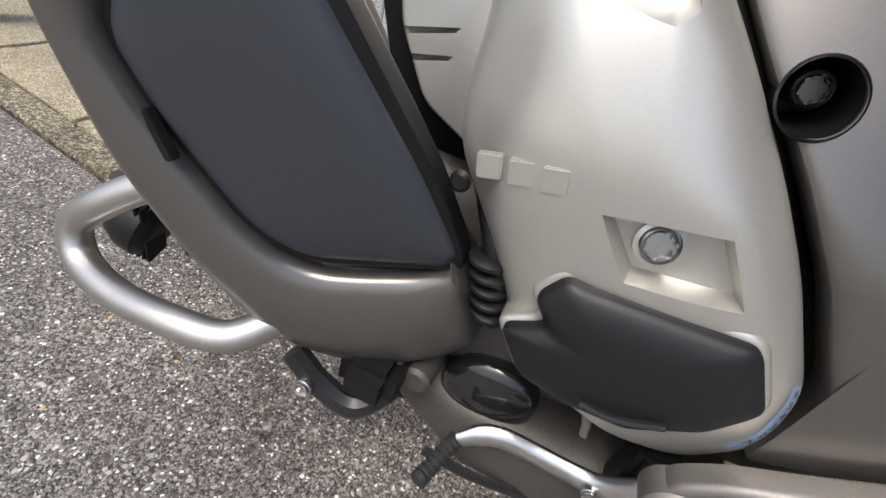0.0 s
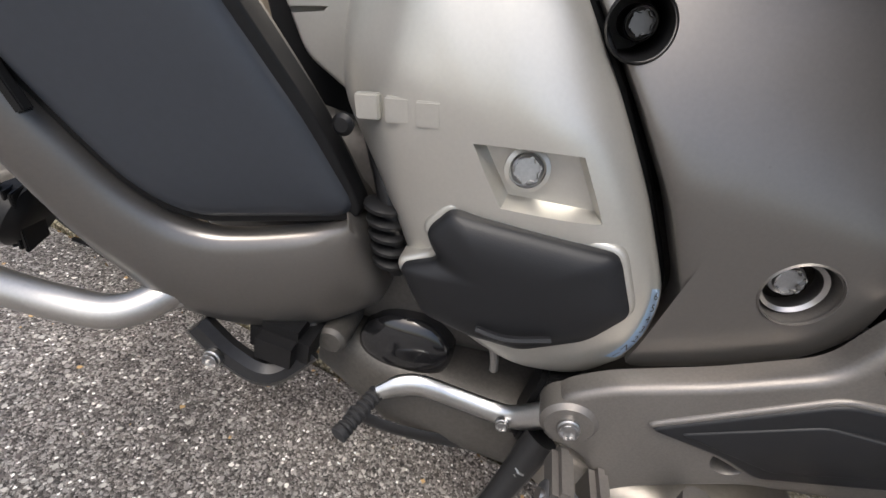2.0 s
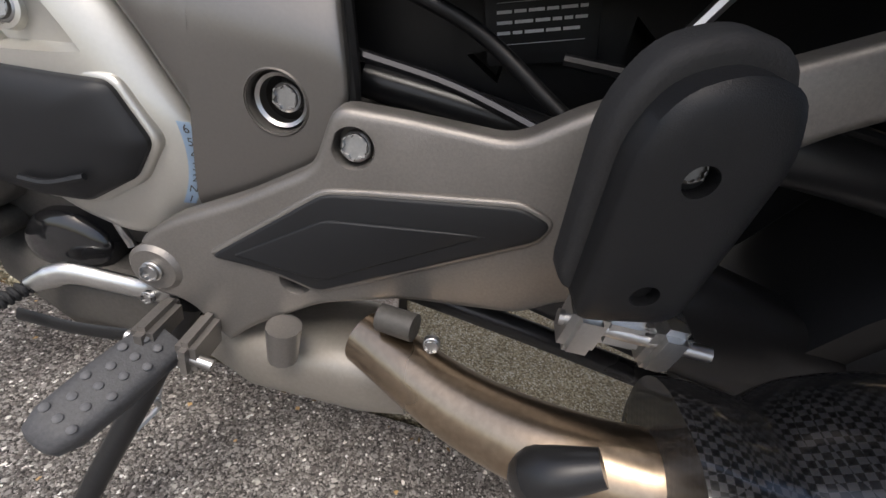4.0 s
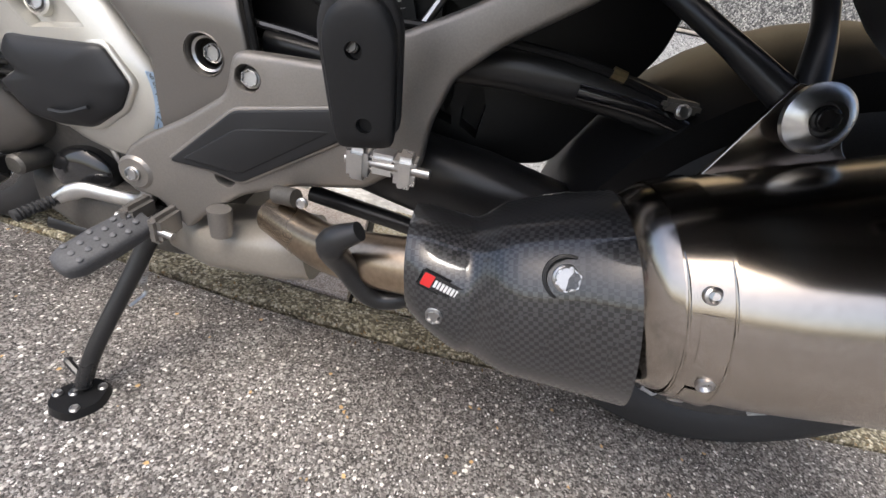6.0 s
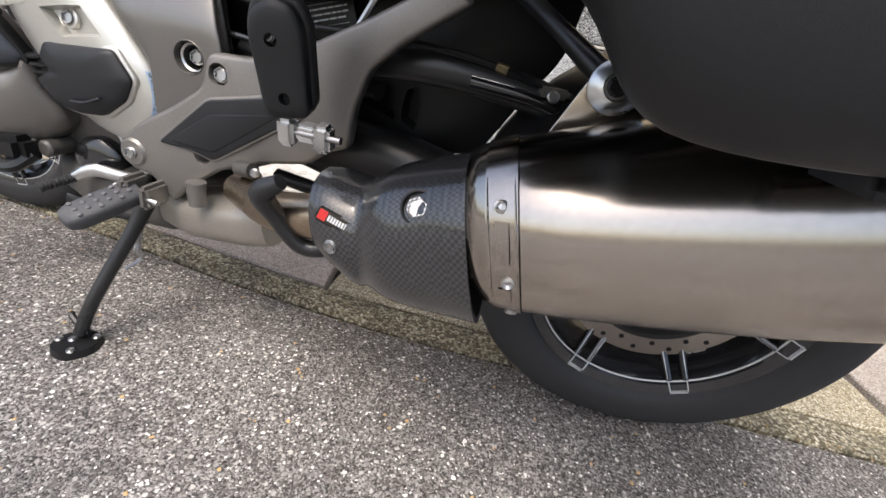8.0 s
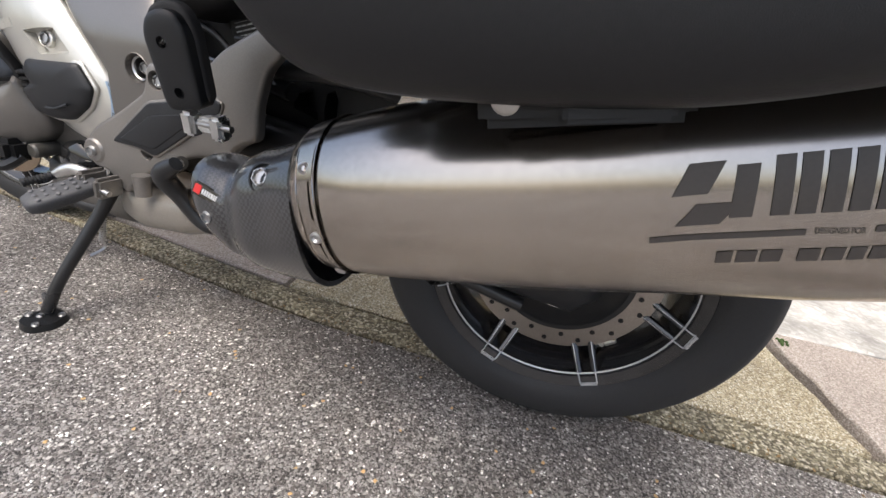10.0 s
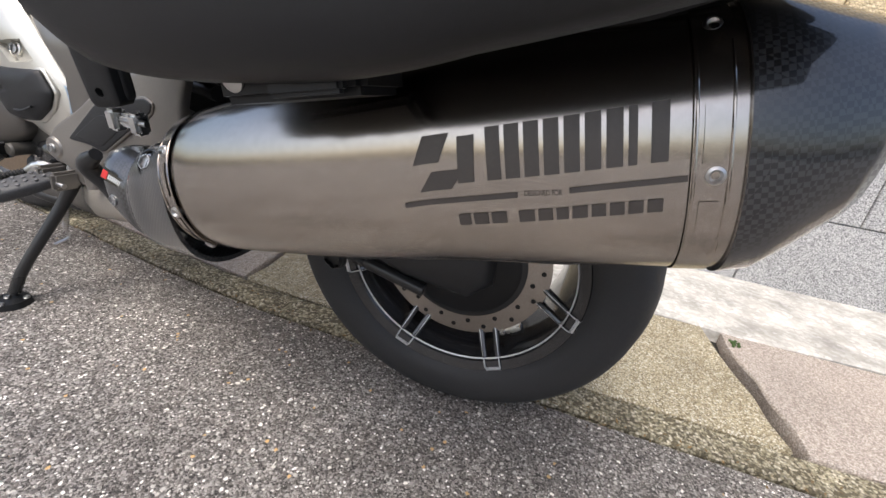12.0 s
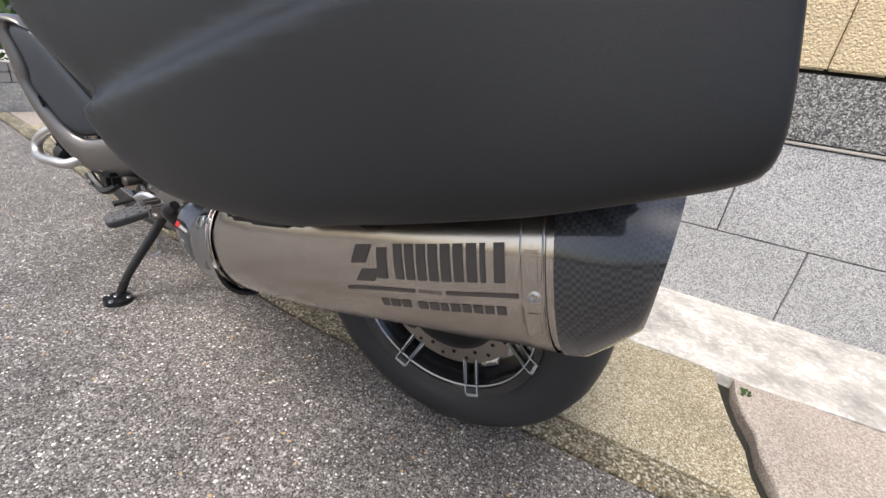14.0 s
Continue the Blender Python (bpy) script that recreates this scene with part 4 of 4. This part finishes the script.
# folded passenger footrest
hs_m = Matrix.Translation((.140, -.175, .562)) @ Matrix.Rotation(radians(-7), 4, "Y") @ Matrix.Rotation(radians(9), 4, "X") @ Matrix.Rotation(radians(6), 4, "Z")
bm = dome([(-.034, -.060), (-.036, .036), (-.026, .058), (-.004, .066), (.017, .061), (.027, .038), (.020, -.060)], -.0, .028, .006, .012, 4, 6, .5)
bmesh.ops.transform(bm, matrix=hs_m @ Matrix.Translation((0, -.012, 0)), verts=bm.verts)
hs = part("passenger_footrest", bm, GRAIN, bike, "folded-up black passenger footrest", 45)
bm = plate([(-.041, -.055), (-.043, .042), (-.030, .068), (-.003, .076), (.020, .069), (.031, .042), (.024, -.055)], .0, .018, .006, .015)
bmesh.ops.transform(bm, matrix=hs_m, verts=bm.verts)
part("rubber_sole", bm, RUBBER, hs)
for hx, hz in ((-.009, .027), (-.006, -.036)):
    c = hs_m @ Vector((hx, -.02, hz))
    carve(hs, [prism(disc_pts(c.x, c.z, .0075), disc_pts(c.x, c.z, .007), c.y - .03, c.y + .014)])
    # black disc on the hole's floor, recess shade put in as colour
    part("hole_shade_disc", lathe([(.0068, .0120), (.0068, .0125), (.001, .0126)], Matrix.Translation(c), 24), BLACK, hs)
c = hs_m @ Vector((-.011, -.012, .029))
bolt(c, .0052, hs, (-.1, -1, .15), DARKBOLT)
for sx in (-1, 1):
    part("hinge_lug", box((-.011, -.012, -.018), (.011, .014, .018), .005, m=Matrix.Translation((.156 + sx * .024, -.16, .480)) @ Matrix.Rotation(radians(9), 4, "X")), ALU, hs, "bare aluminium hinge lug")
part("hinge_pin", tube([(.118, -.158, .480), (.205, -.166, .483)], .005, 10), STEEL, hs)
part("hinge_block", box((.142, -.165, .470), (.170, -.135, .492), .004), ALU, hs)

# swing arm, strut, hugger and mudguard
sw = part("swing_arm", loft([(.0, .03, .44, .03, .05, 0, 2.5), (.12, .015, .425, .04, .055, .1, 2.6), (.28, .0, .405, .05, .062, .2, 2.6), (.42, -.01, .385, .05, .055, .2, 2.6), (.52, -.015, .365, .045, .06, .2, 2.4), (.62, -.02, .345, .04, .07, 0, 2.2), (.74, -.02, .33, .035, .065, 0, 2.2), (.78, -.015, .325, .015, .03, 0, 2)]), SATINB, bike, "satin black cast swing arm", 60)
part("strut", tube([(.02, .01, .35), (.2, -.01, .335), (.45, -.03, .30), (.66, -.03, .255)], .013, 10), SATINB, bike)
part("seat_rail", tube([(.16, -.02, .565), (.28, -.045, .578), (.40, -.05, .572), (.50, -.05, .55), (.60, -.04, .51)], [.02, .022, .024, .022, .016], 12, flat=.55), SATINB, bike, "black subframe rail")
part("seat_rail_inlay", tube([(.34, -.066, .573), (.42, -.068, .567), (.48, -.066, .552)], .008, 8, flat=.4), GLOSS, bike)
part("brake_line", tube([(.10, -.02, .60), (.22, -.05, .605), (.34, -.06, .60), (.46, -.06, .575), (.54, -.05, .55)], .0045, 8), BLACK, bike)
part("line_ferrule", tube([(.37, -.061, .597), (.385, -.062, .594)], .0065, 8), mat("brass", (.5, .4, .22), .35, 1.0), bike)
part("line_clip", box((.43, -.075, .572), (.47, -.055, .585), .004), SHADEDCAST, bike)
bolt((.45, -.078, .575), .007, bike, (0, -1, .3), STEEL)
hg = bmesh.new()
arc = [math.radians(a) for a in range(-62, 100, 9)]
prev = None
for a in arc:
    ring = [hg.verts.new(mw @ Vector((r * math.sin(-a), w, r * math.cos(-a)))) for r, w in ((.262 if a > .2 else .335, -.102), (.262 if a > .2 else .335, -.108), (.352, -.108), (.362, -.06), (.366, 0), (.362, .06), (.352, .105), (.335, .10), (.356, 0))]
    if prev:
        for j in range(9):
            hg.faces.new((prev[j], prev[(j + 1) % 9], ring[(j + 1) % 9], ring[j]))
    prev = ring
part("hugger", hg, BLACK, bike, "black rear mudguard over the wheel")
part("under_tail", loft([(.0, .05, .78, .10, .16, 0, 4), (.2, .05, .78, .12, .12, 0, 4), (.5, .04, .84, .12, .10, 0, 4), (.86, .02, .89, .11, .09, 0, 4), (.95, .02, .90, .06, .05, 0, 3)]), BLACK, bike)
part("seat", loft([(-.25, .03, .88, .12, .08, 0, 3), (.05, .02, .88, .17, .07, 0, 3), (.45, .01, .95, .17, .07, 0, 3), (.75, .0, .99, .15, .06, 0, 3)]), GRAIN, bike)
part("case_strut", tube([(.36, -.03, .70), (.44, -.12, .645), (.50, -.172, .603)], [.011, .011, .015], 10), SATINB, bike)
part("case_strut", tube([(.53, -.03, .74), (.512, -.12, .67), (.50, -.172, .603)], [.010, .010, .015], 10), SATINB, bike)
hb = part("hanger_plate", plate([(.482, .625), (.515, .622), (.545, .58), (.585, .555), (.56, .545), (.53, .56), (.515, .545), (.44, .53), (.462, .58)], -.178, .005, .001, .004), TITAN, bike, "titanium silencer hanger")
part("hanger_boss", lathe([(.027, .0), (.027, -.005), (.020, -.012), (.014, -.014), (.012, -.009), (.003, -.009)], face_to((.498, -.192, .603), (0, -1, .15)), 40), ALU, hb, "machined aluminium washer")
bolt((.498, -.202, .605), .009, hb, (0, -1, .15), SATINB)

# exhaust
col = part("collector", loft([(-.20, .03, .245, .05, .04, 0, 3), (-.12, .0, .252, .060, .042, .1, 3), (.0, -.02, .272, .060, .042, .2, 3), (.045, -.03, .284, .052, .040, .2, 3)]), BLEACH, bike, "pale heat-bleached exhaust collector")
part("drain_peg", tube([(-.075, -.075, .34), (-.075, -.075, .30)], [.016, .014], 12), CAST, bike)
pipe = part("link_pipe", tube([(.0, -.07, .345), (.09, -.13, .352), (.17, -.172, .375), (.26, -.19, .395)], [.026, .029, .031, .033], 24), TITANP, bike, "bronze-tinted titanium link pipe", 60)
part("pipe_clamp", tube([(.01, -.085, .385), (.04, -.095, .39)], .012, 10), SHADEDCAST, bike)
bolt((.055, -.115, .395), .006, bike, (0, -1, .1), STEEL)
cs = part("centre_stand_lever", tube([(.152, -.215, .432), (.125, -.212, .41), (.135, -.195, .375), (.165, -.185, .335), (.20, -.175, .335), (.24, -.15, .345)], [.010, .016, .013, .012, .012, .012], 12), SATINB, bike, "black centre stand lever")
shield = loft(smooth_sections([(.205, -.188, .402, .058, .050, .15, 2.4), (.225, -.190, .396, .066, .058, .15, 2.4), (.258, -.192, .386, .070, .066, .15, 2.4), (.272, -.194, .388, .068, .066, .15, 2.4), (.30, -.198, .396, .082, .078, .18, 2.5), (.34, -.20, .405, .090, .086, .2, 2.5), (.375, -.208, .415, .094, .089, .25, 2.5), (.398, -.213, .421, .096, .091, .27, 2.5)], 3) + [(.398, -.213, .421, .090, .085, .27, 2.5), (.34, -.205, .408, .080, .078, .2, 2.4)], 56)
sh = part("heat_shield", shield, CARBON, bike, "glossy carbon fibre heat shield", 60)
part("bolt_recess", lathe([(.019, .004), (.019, -.003), (.0165, -.0035), (.0145, .0), (.001, .001)], face_to((.334, -.272, .462), (-.1, -1, .5)), 32), BLACK, sh)
bolt((.334, -.275, .463), .0105, sh, (-.1, -1, .5), STEEL)
bolt((.238, -.257, .386), .008, sh, (-.1, -1, -.1), BOLT)
bolt((.36, -.262, .362), .008, sh, (0, -1, -.9), BOLT)
bd = part("shield_badge", box((-.021, -.002, -.009), (.021, .002, .009), .002, m=Matrix.Translation((.238, -.2555, .418)) @ Matrix.Rotation(radians(18), 4, "Y") @ Matrix.Rotation(radians(-14), 4, "X")), GLOSS, sh, "small black badge with a red corner")
badge_m = Matrix.Translation((.238, -.2555, .418)) @ Matrix.Rotation(radians(18), 4, "Y") @ Matrix.Rotation(radians(-14), 4, "X")
for k in range(7):
    part("badge_bar", box((-.0065 + .0034 * k, -.0026, -.0035), (-.004 + .0034 * k, -.001, .0035), .0003, m=badge_m), WHITE, bd)
part("badge_field", box((-.018, -.0028, -.006), (-.008, -.001, .006), .0005, m=Matrix.Translation((.238, -.2555, .418)) @ Matrix.Rotation(radians(18), 4, "Y") @ Matrix.Rotation(radians(-14), 4, "X")), RED, bd)

SIL = [(.392, -.228, .443, .078, .074, .27, 2.2), (.405, -.230, .447, .088, .081, .27, 2.2), (.43, -.234, .454, .095, .086, .27, 2.2), (.475, -.239, .467, .101, .090, .27, 2.2), (.55, -.244, .489, .107, .095, .27, 2.22), (.65, -.248, .518, .111, .101, .27, 2.25), (.75, -.249, .549, .112, .105, .27, 2.28), (.85, -.248, .573, .111, .107, .27, 2.28), (.974, -.246, .605, .107, .108, .27, 2.28)]
sil = part("silencer", loft(SIL, 64), TITAN, bike, "brushed titanium silencer body", 60)


def skin(x, dz, off=0.0006):
    """A point on the silencer's outer side, x along it, dz above its axis."""
    for a, b in zip(SIL, SIL[1:]):
        if a[0] <= x <= b[0]:
            break
    f = (x - a[0]) / (b[0] - a[0])
    _, y, z, hw, hh, lean, e = [p + (q - p) * f for p, q in zip(a, b)]
    s = max(-.98, min(.98, dz / hh))
    return Vector((x - lean * dz, y - (hw + off) * (1 - abs(s) ** e) ** (1 / e), z + dz))


def decal(name, x0, x1, z0, z1, parent, material, skew=0.0, label="", off=.0006, tilt=.06):
    bm = bmesh.new()
    n, k = max(1, int((x1 - x0) / .01)), max(1, int((z1 - z0) / .01))
    g = [[bm.verts.new(skin(x0 + (x1 - x0) * i / n + skew * (j / k), z0 + (z1 - z0) * j / k + tilt * (x0 - .838 + (x1 - x0) * i / n), off)) for j in range(k + 1)] for i in range(n + 1)]
    for i in range(n):
        for j in range(k):
            bm.faces.new((g[i][j], g[i + 1][j], g[i + 1][j + 1], g[i][j + 1]))
    return part(name, bm, material, parent, label)


# maker's mark as plain blocks
for i in range(9):
    a = .7975 + .01435 * i
    decal("mark_block", a, a + (.0110 if i != 7 else .0058), -.006, .034, sil, INK)
decal("mark_block", .737, .759, .012, .034, sil, INK, .01)
decal("mark_block", .7405, .768, -.010, .006, sil, INK, .012)
decal("mark_block", .7735, .787, -.006, .030, sil, INK, .002)
decal("mark_line", .725, .820, -.0215, -.017, sil, INK)
decal("mark_line", .858, .936, -.0215, -.017, sil, INK)
xx = .770
for w in (.009, .011, .011, 0, .011, .010, .008, .010, .009, .009, .009, .009):
    if w:
        decal("mark_block", xx, xx + w * 1.13, -.042, -.032, sil, INK)
    xx += (w or .004) * 1.13 + .0025
cu = bpy.data.curves.new("caption", "FONT")
cu.body, cu.size, cu.align_x, cu.align_y = "DESIGNED FOR", .0062, "CENTER", "CENTER"
tmp = new("caption", cu)
me = bpy.data.meshes.new_from_object(tmp.evaluated_get(bpy.context.evaluated_depsgraph_get()))
bpy.data.objects.remove(tmp)
for v in me.vertices:
    v.co = skin(.839 + v.co.x * .66, -.0195 + v.co.y)
me.materials.clear()
me.materials.append(INK)
under(new("caption", me), sil)
part("front_band", loft([(x, y, z, hw + .002, hh + .002, l, e) for x, y, z, hw, hh, l, e in ((.412, -.2315, .449, .0895, .0825, .27, 2.2), (.44, -.2355, .4567, .0965, .0872, .27, 2.2))], 64, ends=False), TITAN, sil, "spot-welded strap")
part("end_band", loft([(x, y, z, hw + .002, hh + .002, l, e) for x, y, z, hw, hh, l, e in ((.937, -.2467, .596, .1083, .1077, .27, 2.28), (.962, -.2463, .602, .1075, .1079, .27, 2.28))], 64, ends=False), TITAN, sil, "spot-welded strap")
for bx in (.414, .438, .939, .960):
    part("strap_bead", tube([skin(bx, -.072 + .008 * i, .0026) for i in range(19)], .0011, 6, 2), TITAN, sil)
for bx in (.426, .9495):
    for lo, hi in ((-.055, -.030), (-.004, .034)):
        decal("strap_panel", bx - .006, bx + .006, lo, hi, sil, TITAN, off=.0030, tilt=0)
for x, dz in ((.426, .045), (.430, -.022), (.43, -.07), (.950, .082), (.952, -.012)):
    p = skin(x, dz)
    out = (p - Vector((p.x, -.246, p.z - dz * .6))).normalized()
    part("rivet", lathe([(.0065, .001), (.0065, -.0025), (.0045, -.0035), (.0025, -.001), (.001, -.001)], face_to(p, out), 16), STEEL, sil, "bright rivet")
cap = part("end_cap", loft([(.970, -.246, .604, .1105, .1115, .27, 2.28), (.992, -.246, .610, .109, .109, .26, 2.28), (1.018, -.245, .618, .102, .098, .2, 2.22), (1.043, -.244, .625, .094, .086, .1, 2.2), (1.055, -.243, .629, .088, .079, .03, 2.5), (1.055, -.243, .629, .075, .066, .03, 2.4), (1.0, -.244, .615, .06, .055, .1, 2.2)], 64), CARBON, sil, "glossy carbon fibre end cap", 60)
bolt((.515, -.10, .31), .02, bike, (-.2, -1, -.2), BLACK, .5, "")

# hard case
CASE = smooth_sections([(.13, -.345, .875, .09, .10, .75, 4), (.15, -.342, .87, .120, .15, .75, 5), (.225, -.34, .860, .132, .178, .68, 5), (.305, -.34, .850, .134, .206, .57, 5), (.40, -.34, .835, .132, .250, .35, 4.5), (.6, -.34, .842, .138, .245, .15, 6), (.75, -.34, .86, .140, .235, .05, 8), (.9, -.34, .885, .140, .205, 0, 9), (.99, -.338, .900, .136, .178, 0, 10), (1.025, -.336, .906, .134, .170, 0, 10), (1.042, -.335, .908, .131, .164, 0, 9), (1.049, -.334, .908, .122, .154, 0, 8)], 8)
bm = loft(CASE, 160)
for v in bm.verts:
    v.co.z += .05 * max(0.0, min(1.0, (v.co.y + .43) / .10)) * max(0.0, min(1.0, (.78 - v.co.z) / .12))
    over = v.co.z - (.650 + .365 * (v.co.x - .347))
    if v.co.y < -.34 and over > 0:
        v.co.y += min(.028, 1.5 * over) * min(1.0, (-.34 - v.co.y) / .05)
    v.co.x += (-.024 + .29 * max(0.0, .95 - v.co.z)) * max(0.0, min(1.0, (v.co.x - .80) / .20))
    v.co.x -= .45 * (v.co.y + .46) * max(0.0, min(1.0, (v.co.x - .72) / .30))
case = part("hard_case", bm, GRAIN, bike, "large black plastic side case", 60)
latch = part("case_latch", box((-.062, -.036, -.014), (.062, .036, .014), .006, m=Matrix.Translation((.655, -.385, .606)) @ Matrix.Rotation(radians(-12), 4, "Y")), BLACK, case, "black latch block under the case")
part("latch_lever", box((-.030, -.006, -.008), (.030, .006, .008), .003, m=Matrix.Translation((.675, -.424, .606)) @ Matrix.Rotation(radians(-12), 4, "Y")), GRAIN, latch)
for bx, bz in ((.612, .600), (.705, .622)):
    part("latch_button", lathe([(.009, .004), (.009, -.003), (.006, -.005)], face_to((bx, -.421, bz), (0, -1, -.3)), 18), SATSTEEL, latch, "pale worn button")
part("case_rail", tube([(.50, -.30, .603), (.62, -.30, .605), (.8, -.30, .655), (1.0, -.31, .735)], .009, 8), BLACK, case)
part("case_latch", box((.93, -.42, .722), (1.03, -.32, .742), .005), BLACK, case)
